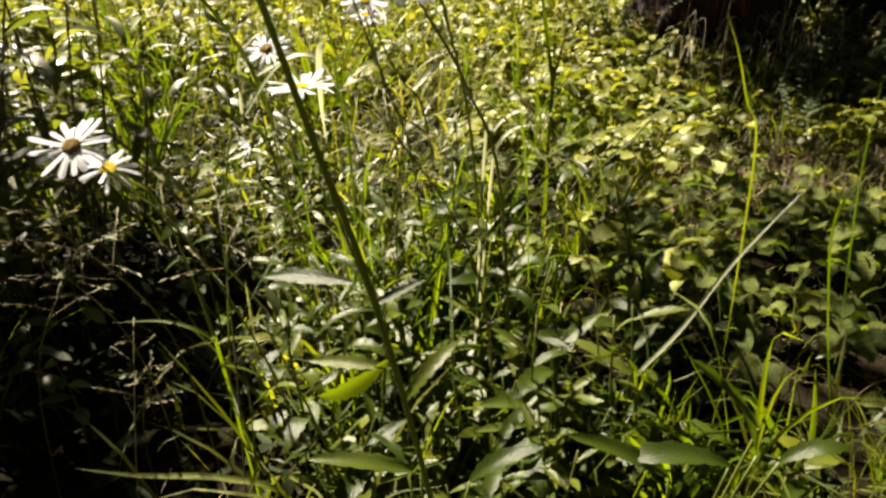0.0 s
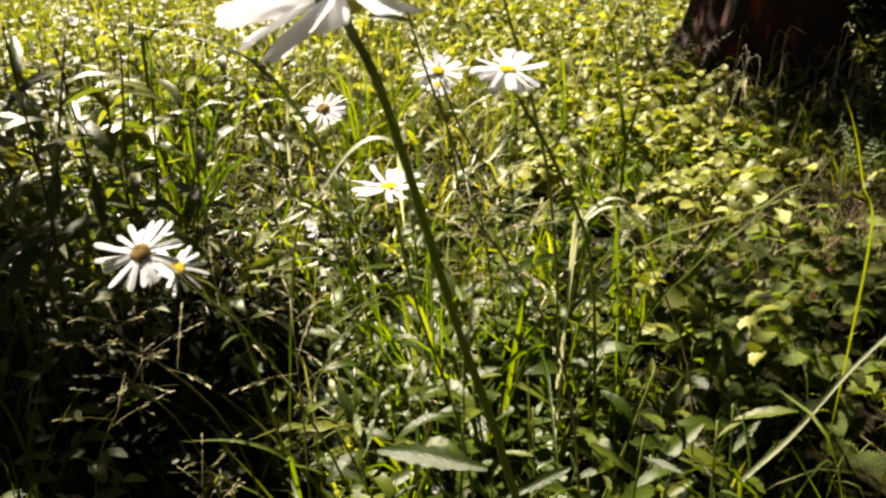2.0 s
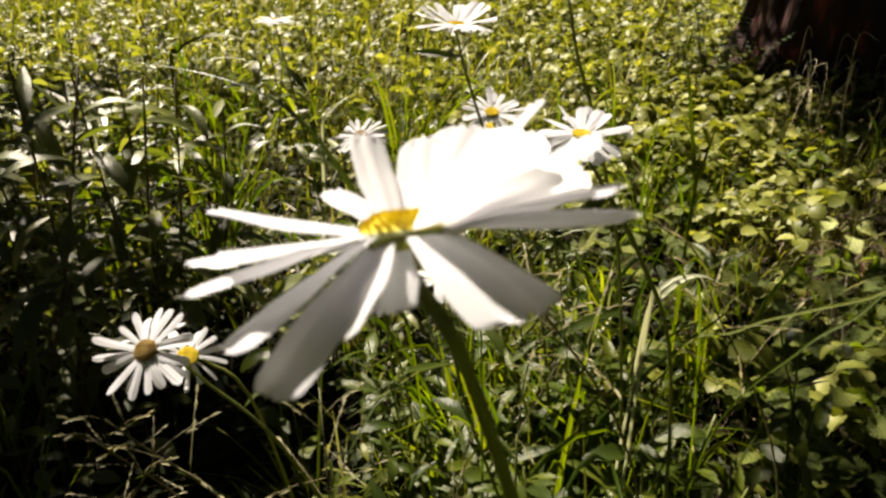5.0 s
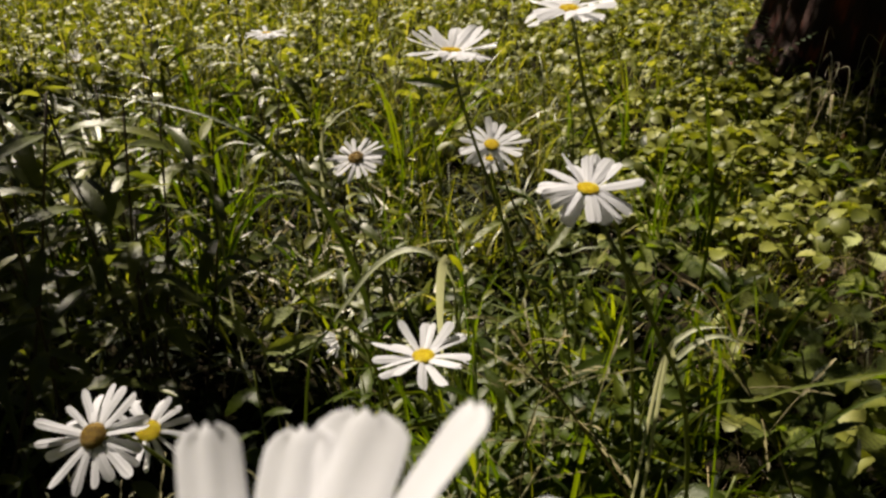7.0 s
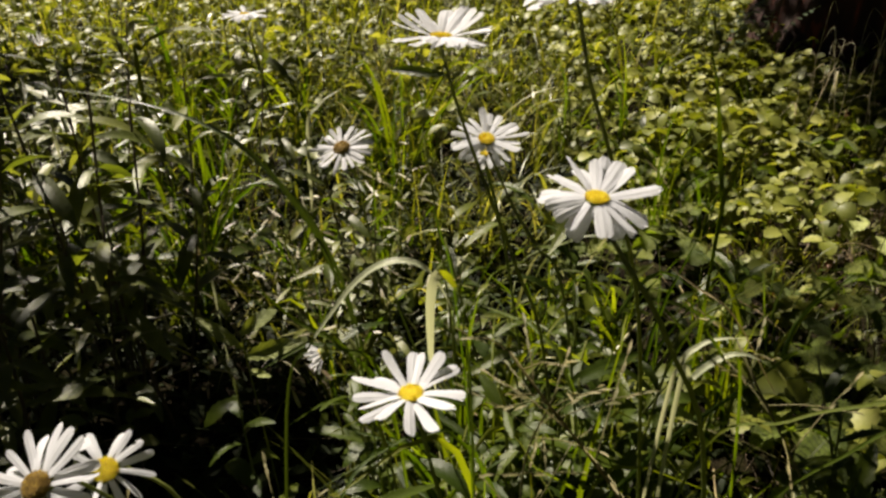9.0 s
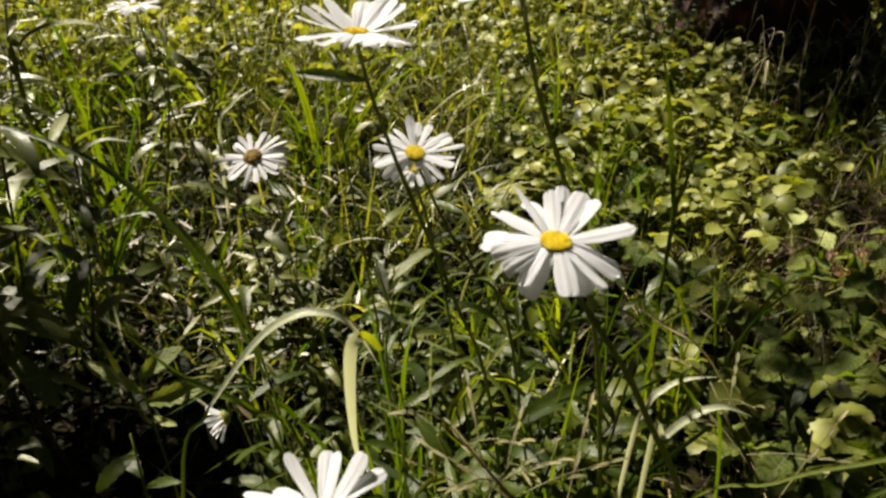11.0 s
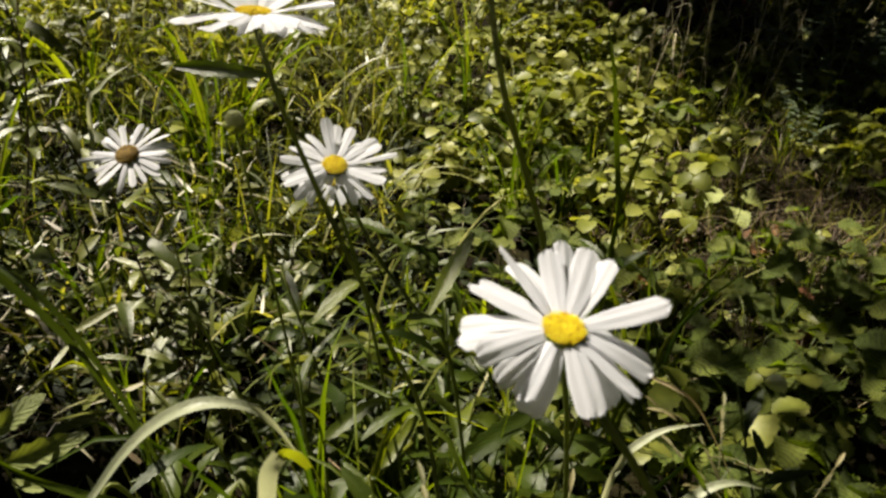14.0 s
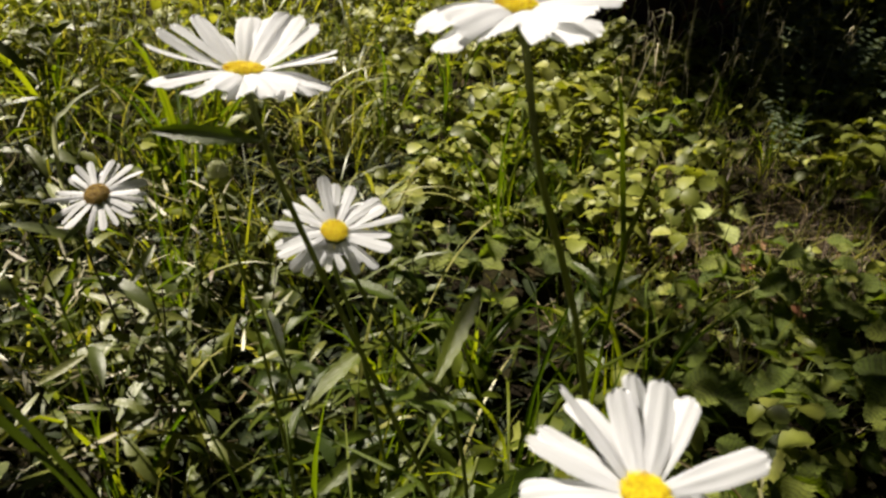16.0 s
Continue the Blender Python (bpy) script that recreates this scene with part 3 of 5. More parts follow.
def build_shade_tree():
    """An unseen tree added beside the meadow; its overhanging boughs dapple the light."""
    at = (-3.7, 4.3, float(soil(-3.7, 4.3)) - 0.05)
    root = thing("shade_tree", at, "unseen tree added to dapple the meadow", "tree")
    part("trunk", tube("trunk", [(0, 0, 0), (0.05, 0.03, 1.0), (0.02, 0.05, 2.0), (0.15, 0.0, 3.0)], 0.13, 0.06, M_BARK, 12), root)
    tv, tf, _ = leaf_grid(1.0, 0.55, lance, 4, 1, droop=0.5)
    base = Vector(at)
    # each cluster hangs up-sun of a spot that should lie in shade
    for c, spread_by, n, size in (((-0.58, 2.42, 2.25), (0.48, 0.42, 0.18), 310, 0.065), ((-0.80, 2.03, 2.2), (0.13, 0.11, 0.08), 130, 0.07), ((0.34, 4.35, 2.3), (0.74, 0.6, 0.3), 980, 0.1), ((0.20, 3.7, 2.25), (0.42, 0.4, 0.2), 210, 0.1), ((-1.76, 1.74, 2.15), (0.26, 0.24, 0.15), 230, 0.095), ((-1.62, 1.70, 2.15), (0.14, 0.2, 0.1), 60, 0.07), ((-1.68, 1.98, 2.15), (0.14, 0.2, 0.1), 45, 0.07), ((-0.06, 3.14, 2.25), (0.27, 0.22, 0.15), 190, 0.07), ((-0.27, 2.56, 2.25), (0.32, 0.26, 0.15), 110, 0.065),
                                  ((-1.97, 2.26, 2.15), (0.31, 0.27, 0.15), 430, 0.07), ((0.45, 3.75, 2.1), (0.3, 0.3, 0.2), 160, 0.1), ((-1.66, 2.36, 2.15), (0.14, 0.16, 0.1), 210, 0.07)):
        c = Vector(c) - base
        part("bough", tube("bough", [(0.05, 0.03, 2.2), c * 0.5 + Vector((0, 0, 1.6)), c], 0.035, 0.008, M_BARK, 7), root)
        C = np.array(c) + np.clip(rng.normal(0, 0.55, (n, 3)), -1.1, 1.1) * np.array(spread_by)
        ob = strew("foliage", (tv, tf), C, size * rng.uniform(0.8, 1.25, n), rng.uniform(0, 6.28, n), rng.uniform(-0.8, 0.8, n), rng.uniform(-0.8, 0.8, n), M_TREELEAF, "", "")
        ob.parent = root
        del ob["kind"]


build_tree()
build_shade_tree()
# shrub added to fill the deep shade, which its leaf colour carries
build_shrub(2.6, 4.2, 1.32, 2.2, 26000, "dense shrub added for deep shade, leaves coloured near black")


# ---- daisies ----
PETAL_FORMS = ((0.10, 0.02, 0.1), (0.30, -0.04, -0.25), (0.5, 0.03, 0.3), (-0.2, 0.0, 0.0), (0.75, -0.03, 0.2), (0.2, 0.06, -0.4), (0.05, -0.06, 0.35))
PETALS = [petal_mesh(0.31 + 0.03 * (k % 3), spoon, M_PETAL, dr, bd, tw, k, -0.022 if k % 2 else 0.014) for k, (dr, bd, tw) in enumerate(PETAL_FORMS)]
BROAD = [petal_mesh(0.41 + 0.03 * (k % 3), spoon, M_PETAL, dr, bd, tw, k + 80, -0.022 if k % 2 else 0.014) for k, (dr, bd, tw) in enumerate(((0.08, 0.02, 0.1), (0.2, -0.03, -0.2), (0.0, 0.03, 0.25), (0.14, -0.02, 0.05), (-0.1, 0.02, -0.15)))]
THIN = [petal_mesh(0.21 + 0.02 * (k % 2), narrow, M_PETAL, dr, bd, tw, k + 20, 0.0) for k, (dr, bd, tw) in enumerate(PETAL_FORMS)]
MID = [petal_mesh(0.25 + 0.02 * (k % 2), narrow, M_PETAL, dr, bd, tw, k + 60, 0.008) for k, (dr, bd, tw) in enumerate(PETAL_FORMS)]
OLD = [petal_mesh(0.19 + 0.02 * (k % 2), narrow, M_OLDPETAL, dr * 0.8, bd * 2, tw, k + 40, 0.0) for k, (dr, bd, tw) in enumerate(PETAL_FORMS)]
STEM_LEAVES = [sheet("leaf", *leaf_grid(1.0, 0.19, lance, 14, 2, teeth=7, tooth=0.13, vee=0.35, droop=dr, wave=0.1, seed=k)[:2], M_LEAF, leaf_grid(1.0, 0.19, lance, 14, 2, teeth=7)[2]) for k, dr in enumerate((0.3, 0.8, 1.3, 0.0))]


def disc_mesh(mat, dome):
    """A domed cushion of florets set in a spiral, radius 1."""
    verts, faces = [], []
    R, K = 20, 7
    verts.append((0, 0, dome * 0.86))
    for j in range(1, K + 1):
        r = j / K
        for i in range(R):
            a = 2 * math.pi * i / R
            verts.append((r * math.cos(a), r * math.sin(a), dome * (0.86 + 0.12 * math.sin(2.2 * r) - 0.98 * r ** 3.0)))
    for i in range(R):
        faces.append((0, 1 + i, 1 + (i + 1) % R))
    for j in range(K - 1):
        for i in range(R):
            a, b = 1 + j * R + i, 1 + j * R + (i + 1) % R
            faces.append((a, a + R, b + R, b))
    n = 190
    for k in range(n):
        r = math.sqrt((k + 0.5) / n) * 0.98
        a = k * 2.39996
        z = dome * (0.86 + 0.12 * math.sin(2.2 * r) - 0.98 * r ** 3.0)
        c = Vector((r * math.cos(a), r * math.sin(a), z))
        h = 0.05 + 0.085 * r * (0.6 + 0.8 * ((k * 7) % 5) / 5)
        w = 0.055
        b = len(verts)
        top = c + Vector((0.04 * math.cos(a) * r, 0.04 * math.sin(a) * r, h))
        for i in range(5):
            q = a + i * 1.2566
            verts.append(c + Vector((w * math.cos(q), w * math.sin(q), -0.02)))
        for i in range(5):
            q = a + i * 1.2566
            verts.append(top + Vector((w * 0.8 * math.cos(q), w * 0.8 * math.sin(q), 0)))
        verts.append(top + Vector((0, 0, -0.015)))
        for i in range(5):
            j = (i + 1) % 5
            faces.append((b + i, b + j, b + 5 + j, b + 5 + i))
            faces.append((b + 5 + i, b + 5 + j, b + 10))
    return sheet("disc", verts, faces, mat, smooth=False)


def cup_mesh():
    """The green cup of scales under the flower head, radius 1."""
    verts, faces = [], []
    prof = [(0.22, -1.0), (0.55, -0.8), (0.92, -0.45), (1.04, -0.12), (0.96, 0.05)]
    S = 18
    for r, z in prof:
        for i in range(S):
            a = 2 * math.pi * i / S
            k = 1 + (0.05 if i % 2 else -0.04)
            verts.append((r * k * math.cos(a), r * k * math.sin(a), z))
    for j in range(len(prof) - 1):
        for i in range(S):
            a, b = j * S + i, j * S + (i + 1) % S
            faces.append((a, b, b + S, a + S))
    faces.append(tuple(range(S))[::-1])
    return sheet("calyx", verts, faces, M_STEM)


HIGH_DISC = disc_mesh(M_DISC, 0.42)
DISC, OLD_DISC, CUP, BUD_TIP = disc_mesh(M_DISC, 0.22), disc_mesh(M_OLDDISC, 0.5), cup_mesh(), disc_mesh(M_PALE, 0.8)


def daisy(head, facing, across, count, stem, label, petals=PETALS, disc=DISC, disc_part=0.21, lift=(0.0, 0.2), sag=0.0, side=0.0, leaves=2, seed=0, thick=0.0013, rays=()):
    """An ox-eye daisy: head centre, the way it faces, its width, petals, and the line of its stem down to the ground."""
    r = random.Random(seed)
    head = Vector(head)
    foot = Vector(stem[-1])
    foot.z = float(soil(foot.x, foot.y))
    root = thing("daisy", foot, label, "daisy", "white daisies in the meadow")
    z = Vector(facing).normalized()
    x = z.cross(Vector((0, 1, 0.2))).normalized()
    y = z.cross(x)
    turn = Matrix((x, y, z)).transposed().to_4x4()
    seat = Matrix.Translation(head - foot) @ turn
    rd = across * disc_part / 2
    line = [head - z * rd * 0.9 - foot] + [Vector(p) - foot for p in stem[:-1]] + [Vector((0, 0, -0.02))]
    st = part("stem", tube("stem", line, thick * 0.95, thick * 1.25, M_STEM), root)
    part("calyx", CUP, root, seat @ Matrix.Diagonal((rd * 1.05, rd * 1.05, rd * 0.75, 1)))
    part("disc", disc, root, seat @ Matrix.Translation((0, 0, rd * 0.05)) @ Matrix.Diagonal((rd, rd, rd, 1)))
    ln = across / 2 - rd * 0.7
    for i in range(len(rays) or count):
        layer = -0.08 if i % 2 else 0.08
        if rays:
            a, up, k, w = rays[i]
            a, k, w = radians(a), ln * k, ln * w
        else:
            a = 2 * math.pi * (i + r.uniform(-0.36, 0.36)) / count
            up = r.uniform(*lift) - sag * math.cos(a) + side * math.sin(a)
            k = ln * r.uniform(0.82, 1.1)
            w = ln * r.uniform(0.78, 1.25)
            up -= 0.1 if i % 2 else 0.0
        m = seat @ Matrix.Rotation(a, 4, "Z") @ Matrix.Translation((0, rd * 0.72, rd * layer)) @ Matrix.Rotation(up, 4, "X") @ Matrix.Rotation(r.uniform(-0.28, 0.28), 4, "Y") @ Matrix.Diagonal((w, k, ln, 1))
        part("petal", petals[r.randrange(len(petals))], root, m)
    pts = smooth_line(line, 5)
    for i in range(leaves):
        c = pts[int(len(pts) * (0.35 + 0.5 * (i + 0.3) / max(leaves, 1)))]
        a = r.uniform(0, 6.28)
        s = r.uniform(0.05, 0.085)
        m = Matrix.Translation(c) @ aim((math.cos(a), math.sin(a), r.uniform(0.2, 0.9))) @ Matrix.Scale(s, 4)
        part("leaf", r.choice(STEM_LEAVES), st, m)
    return root


def stem_leaf(root, at, tip, k, up=(0, 0, 1)):
    """One long leaf on a daisy's stem."""
    d = Vector(tip) - Vector(at)
    part("leaf", STEM_LEAVES[k], root, Matrix.Translation(Vector(at) - root.location) @ aim(d, up) @ Matrix.Scale(d.length, 4))


def daisy_bud(head, foot, label):
    """A closed daisy bud on its stem."""
    root = thing("daisy_bud", (foot[0], foot[1], float(soil(foot[0], foot[1]))), label, "flower bud", "daisy buds")
    base = Vector(root.location)
    h = Vector(head) - base
    part("stem", tube("stem", [(0, 0, -0.01), h * 0.5 + Vector((0.01, 0, 0.01)), h], 0.0016, 0.0012, M_STEM), root)
    part("calyx", CUP, root, Matrix.Translation(h + Vector((0, 0, 0.006))) @ Matrix.Diagonal((0.0085, 0.0085, 0.009, 1)))
    part("tip", BUD_TIP, root, Matrix.Translation(h + Vector((0, 0, 0.006))) @ Matrix.Diagonal((0.007, 0.007, 0.011, 1)))


# petals as (bearing from the front over the right, lift, length, width)
RAGGED = ((-151, 0.8, 0.81, 0.55), (178, 0.8, 0.8, 0.75), (160, 0.75, 0.86, 0.95), (130, 0.81, 1.03, 1.15), (95, 0.51, 1.01, 1.15), (86, 0.29, 1.0, 1.0), (94, 0.06, 1.08, 1.0), (110, 0.25, 0.85, 1.0), (46, -0.42, 0.84, 1.25), (-16, -0.92, 0.4, 0.85), (-27, -0.98, 0.66, 0.8),
          (-40, -0.72, 1.0, 0.95), (-54, -0.51, 0.98, 1.3), (58, 0.55, 0.78, 1.35), (74, 0.31, 0.85, 1.2), (-60, -0.02, 0.8, 1.2), (-70, -0.17, 1.02, 1.25), (-84, 0.01, 1.02, 1.15), (-98, 0.14, 1.0, 1.05), (-114, 0.28, 0.95, 1.0), (-132, 0.59, 0.55, 0.7))
OPEN = ((-122, 0.2, 0.98, 1.0), (-134, 0.15, 0.95, 0.9), (-152, 0.42, 1.05, 0.8), (-166, 0.42, 1.02, 0.8), (178, 0.3, 0.85, 0.9), (164, 0.46, 1.08, 0.85), (148, 0.36, 1.1, 1.05), (137, 0.2, 1.02, 0.9), (98, 0.1, 1.1, 0.95), (88, -0.1, 0.98, 1.1),
        (74, -0.25, 0.95, 1.1), (56, -0.25, 0.9, 1.1), (44, -0.35, 0.9, 1.1), (28, -0.4, 0.8, 1.0), (8, -0.3, 0.86, 1.1), (-30, -0.25, 0.84, 1.05), (-44, -0.35, 0.78, 0.8), (-58, -0.15, 0.84, 0.8), (-74, -0.02, 0.9, 0.9), (-88, 0.08, 1.0, 0.85), (-102, 0.15, 0.95, 0.7))
STARRY = ((192, 0.28, 1.0, 1.1), (181, 0.22, 1.0, 1.1), (160, 0.25, 1.02, 1.0), (147, 0.2, 1.05, 1.1), (134, 0.15, 1.08, 1.1), (118, 0.1, 1.0, 1.1), (103, 0.05, 1.25, 0.7), (86, 0.05, 0.95, 1.2), (68, -0.05, 1.0, 1.25), (50, -0.1, 0.95, 1.2),
          (36, -0.3, 0.85, 0.9), (14, -0.6, 0.32, 0.7), (-14, -0.6, 0.32, 0.7), (-34, -0.25, 0.9, 0.9), (-46, -0.1, 1.0, 1.1), (-60, 0.0, 1.05, 1.0), (-76, 0.0, 1.02, 1.0), (-92, 0.1, 1.0, 1.0), (-112, 0.12, 0.9, 0.9), (-130, 0.2, 0.92, 1.0), (-146, 0.25, 0.85, 0.9))
CUPPED = ((-140, 0.6, 1.0, 0.9), (-156, 0.7, 0.95, 0.9), (176, 0.8, 0.95, 0.9), (160, 0.85, 0.98, 0.9), (146, 0.72, 1.0, 1.0), (130, 0.58, 1.0, 1.0), (116, 0.45, 1.0, 1.0), (102, 0.32, 1.05, 1.05), (88, 0.22, 1.0, 1.1), (74, 0.2, 0.95, 1.1), (58, 0.15, 0.85, 1.1),
          (40, 0.12, 0.8, 1.05), (22, 0.1, 0.72, 1.0), (2, 0.05, 0.66, 1.0), (-18, 0.05, 0.7, 1.0), (-38, -0.05, 0.82, 0.9), (-56, -0.02, 0.95, 0.9), (-72, 0.08, 1.0, 1.0), (-88, 0.15, 1.02, 0.95), (-104, 0.35, 1.0, 0.95), (-122, 0.5, 0.95, 0.95))
WHITE = "white daisy with a yellow disc on a green stem"
near_daisy = daisy((-0.1105, 0.358, 0.742), (-0.1, 0.38, 0.93), 0.086, 20, [(-0.098, 0.37, 0.70), (-0.074, 0.39, 0.60), (-0.03, 0.39, 0.44), (0.05, 0.42, 0)], "large white daisy with ragged broad petals on a thick stem", petals=BROAD, disc=HIGH_DISC, disc_part=0.21, leaves=0, seed=3, thick=0.0019, rays=RAGGED)
daisy((-0.030, 0.788, 0.644), (0.06, -0.14, 0.98), 0.072, 20, [(-0.015, 0.79, 0.61), (0.025, 0.785, 0.54), (0.07, 0.80, 0.40), (0.10, 0.82, 0)], "large white daisy with bright yellow disc and open petals", leaves=0, seed=5, thick=0.0016, rays=OPEN)
daisy((-0.105, 1.022, 0.604), (0.12, -0.38, 0.9), 0.067, 19, [(-0.098, 1.025, 0.58), (-0.077, 1.03, 0.528), (-0.055, 1.03, 0.49), (-0.02, 1.03, 0.41), (0.03, 1.04, 0)], WHITE, petals=MID, disc_part=0.23, seed=8, leaves=2, rays=STARRY)
daisy((-0.107, 1.050, 0.581), (0.05, -0.42, 0.9), 0.042, 15, [(-0.105, 1.065, 0.555), (-0.08, 1.09, 0.42), (-0.02, 1.12, 0)], WHITE, petals=MID, lift=(-0.1, 0.15), disc_part=0.25, seed=9)
daisy((-0.319, 1.333, 0.486), (-0.15, -0.45, 0.88), 0.09, 26, [(-0.318, 1.36, 0.465), (-0.30, 1.38, 0.34), (-0.27, 1.38, 0)], "fading daisy with narrow wilted petals and browned disc", petals=OLD, disc=OLD_DISC, disc_part=0.27, lift=(-0.1, 0.3), seed=12)
tall_daisy = daisy((-0.144, 1.007, 0.700), (0.06, 0.04, 1.0), 0.086, 21, [(-0.143, 1.005, 0.69), (-0.134, 1.0, 0.655), (-0.12, 1.0, 0.61), (-0.10, 1.0, 0.553), (-0.074, 1.0, 0.48), (-0.04, 1.0, 0.36), (0.0, 1.0, 0)], "tall white daisy with cupped petals and yellow disc", disc_part=0.22, leaves=0, seed=14, thick=0.0015, rays=CUPPED)
daisy((-0.041, 0.919, 0.748), (0.0, -0.2, 0.98), 0.074, 18, [(-0.036, 0.92, 0.734), (-0.025, 0.92, 0.684), (-0.008, 0.92, 0.634), (0.008, 0.92, 0.578), (0.04, 0.93, 0.42), (0.08, 0.95, 0)], WHITE, lift=(0.05, 0.35), leaves=0, seed=17, thick=0.0015)
daisy((-0.355, 0.667, 0.507), (-0.08, -0.58, 0.81), 0.078, 22, [(-0.352, 0.69, 0.49), (-0.327, 0.70, 0.455), (-0.27, 0.70, 0.39), (-0.20, 0.72, 0.2), (-0.17, 0.74, 0)], "white daisy with narrow petals and orange-brown disc", petals=THIN, disc=OLD_DISC, disc_part=0.23, lift=(-0.1, 0.15), seed=21, leaves=0)
daisy((-0.352, 0.722, 0.467), (0.28, -0.40, 0.86), 0.062, 15, [(-0.345, 0.74, 0.45), (-0.30, 0.74, 0.38), (-0.24, 0.76, 0)], WHITE, petals=THIN, disc_part=0.28, lift=(-0.1, 0.25), seed=23, leaves=0)
daisy((-0.137, 0.704, 0.556), (-0.02, -0.04, 1.0), 0.070, 17, [(-0.135, 0.715, 0.53), (-0.115, 0.72, 0.42), (-0.07, 0.73, 0.25), (-0.04, 0.74, 0)], WHITE, petals=MID, lift=(0.05, 0.4), sag=0.18, seed=26)
daisy((-0.473, 1.441, 0.653), (0.0, -0.02, 1.0), 0.066, 18, [(-0.47, 1.44, 0.63), (-0.44, 1.44, 0.45), (-0.38, 1.44, 0)], WHITE, lift=(0.0, 0.2), seed=29, leaves=0)
daisy((-0.250, 0.905, 0.437), (-0.75, -0.35, -0.2), 0.038, 14, [(-0.246, 0.91, 0.45), (-0.235, 0.92, 0.44), (-0.20, 0.93, 0.3), (-0.17, 0.94, 0)], "small nodding white daisy with bent petals", petals=MID, lift=(0.85, 1.2), disc_part=0.3, leaves=1, seed=31)
daisy((-0.792, 1.214, 0.523), (-0.3, -0.1, 0.95), 0.045, 14, [(-0.79, 1.22, 0.49), (-0.77, 1.23, 0.3), (-0.74, 1.24, 0)], WHITE, petals=THIN, lift=(0.5, 1.0), seed=33)

daisy((-0.728, 1.330, 0.630), (0.1, -0.05, 1.0), 0.040, 12, [(-0.727, 1.33, 0.60), (-0.72, 1.335, 0.40), (-0.70, 1.34, 0)], "white daisy bud with petals still closed", petals=THIN, disc_part=0.3, lift=(1.15, 1.4), seed=35, leaves=0)


# ---- leafy plants ----
BLADE_LEAF = [sheet("leaf", *leaf_grid(1.0, w, lance, 12, 2, teeth=t, tooth=0.1, vee=0.3, droop=dr, wave=0.12, seed=k)[:2], M_LEAF, leaf_grid(1.0, w, lance, 12, 2, teeth=t)[2]) for k, (w, dr, t) in enumerate(((0.25, 0.5, 6), (0.3, 1.1, 6), (0.22, 0.2, 6), (0.34, 1.6, 6)))]
TALL_LEAF = [sheet("leaf", *leaf_grid(1.0, w, lance, 8, 2, vee=0.25, droop=dr, wave=0.08, seed=k)[:2], M_WEED, leaf_grid(1.0, w, lance, 8, 2)[2]) for k, (w, dr) in enumerate(((0.2, 0.5), (0.24, 1.0), (0.18, 0.2), (0.22, 1.4)))]
BERRY_FORMS = ((0.72, 0.3, 0.3), (0.8, 0.7, 0.45), (0.66, 0.1, 0.2), (0.76, 1.0, 0.6), (0.7, 0.5, 0.75))
BERRY_LEAF = [sheet("leaflet", *leaf_grid(1.0, w, oval, 18, 2, teeth=9, tooth=0.15, vee=v, droop=dr, wave=0.22, seed=k)[:2], M_BERRY, leaf_grid(1.0, w, oval, 18, 2, teeth=9)[2]) for k, (w, dr, v) in enumerate(BERRY_FORMS)]


def leafy_shoot(height, count, size, seed):
    r = random.Random(seed)
    root = thing("leafy_shoot", (0, 0, 0), "leafy daisy shoot with grey-green toothed leaves", "leafy plant", "leafy shoots below the daisies")
    tip = Vector((r.uniform(-0.25, 0.25) * height, r.uniform(-0.25, 0.25) * height, height))
    line = [(0, 0, -0.02), tip * 0.5 + Vector((r.uniform(-0.015, 0.015), r.uniform(-0.015, 0.015), 0)), tip]
    part("stem", tube("stem", line, 0.0021, 0.0012, M_STEM, 6), root)
    pts = smooth_line(line, 12)
    for i in range(count):
        f = 0.1 + 0.9 * i / count
        a = i * 2.4 + r.uniform(-0.4, 0.4)
        s = size * r.uniform(0.7, 1.25) * (1.15 - 0.5 * f)
        m = Matrix.Translation(pts[int(f * (len(pts) - 1))]) @ aim((math.cos(a), math.sin(a), r.uniform(0.1, 1.3)), roll=r.uniform(-0.5, 0.5)) @ Matrix.Scale(s, 4)
        part("leaf", r.choice(BLADE_LEAF), root, m)
    return root


def tall_plant(height, count, size, seed):
    r = random.Random(seed)
    root = thing("tall_weed", (0, 0, 0), "tall weed with brownish stem and slender drooping leaves", "weed", "tall weeds in a clump")
    tip = Vector((r.uniform(-0.2, 0.2) * height, r.uniform(-0.2, 0.2) * height, height))
    line = [(0, 0, -0.02), tip * 0.5 + Vector((r.uniform(-0.02, 0.02), r.uniform(-0.02, 0.02), 0)), tip]
    part("stem", tube("stem", line, 0.0026, 0.0013, M_BROWN, 6), root)
    pts = smooth_line(line, 14)
    for i in range(count):
        f = 0.42 + 0.58 * i / count
        a = i * 2.4 + r.uniform(-0.4, 0.4)
        s = size * r.uniform(0.7, 1.3)
        m = Matrix.Translation(pts[int(f * (len(pts) - 1))]) @ aim((math.cos(a), math.sin(a), r.uniform(0.05, 0.9)), roll=r.uniform(-0.5, 0.5)) @ Matrix.Scale(s, 4)
        part("leaf", r.choice(TALL_LEAF), root, m)
    return root


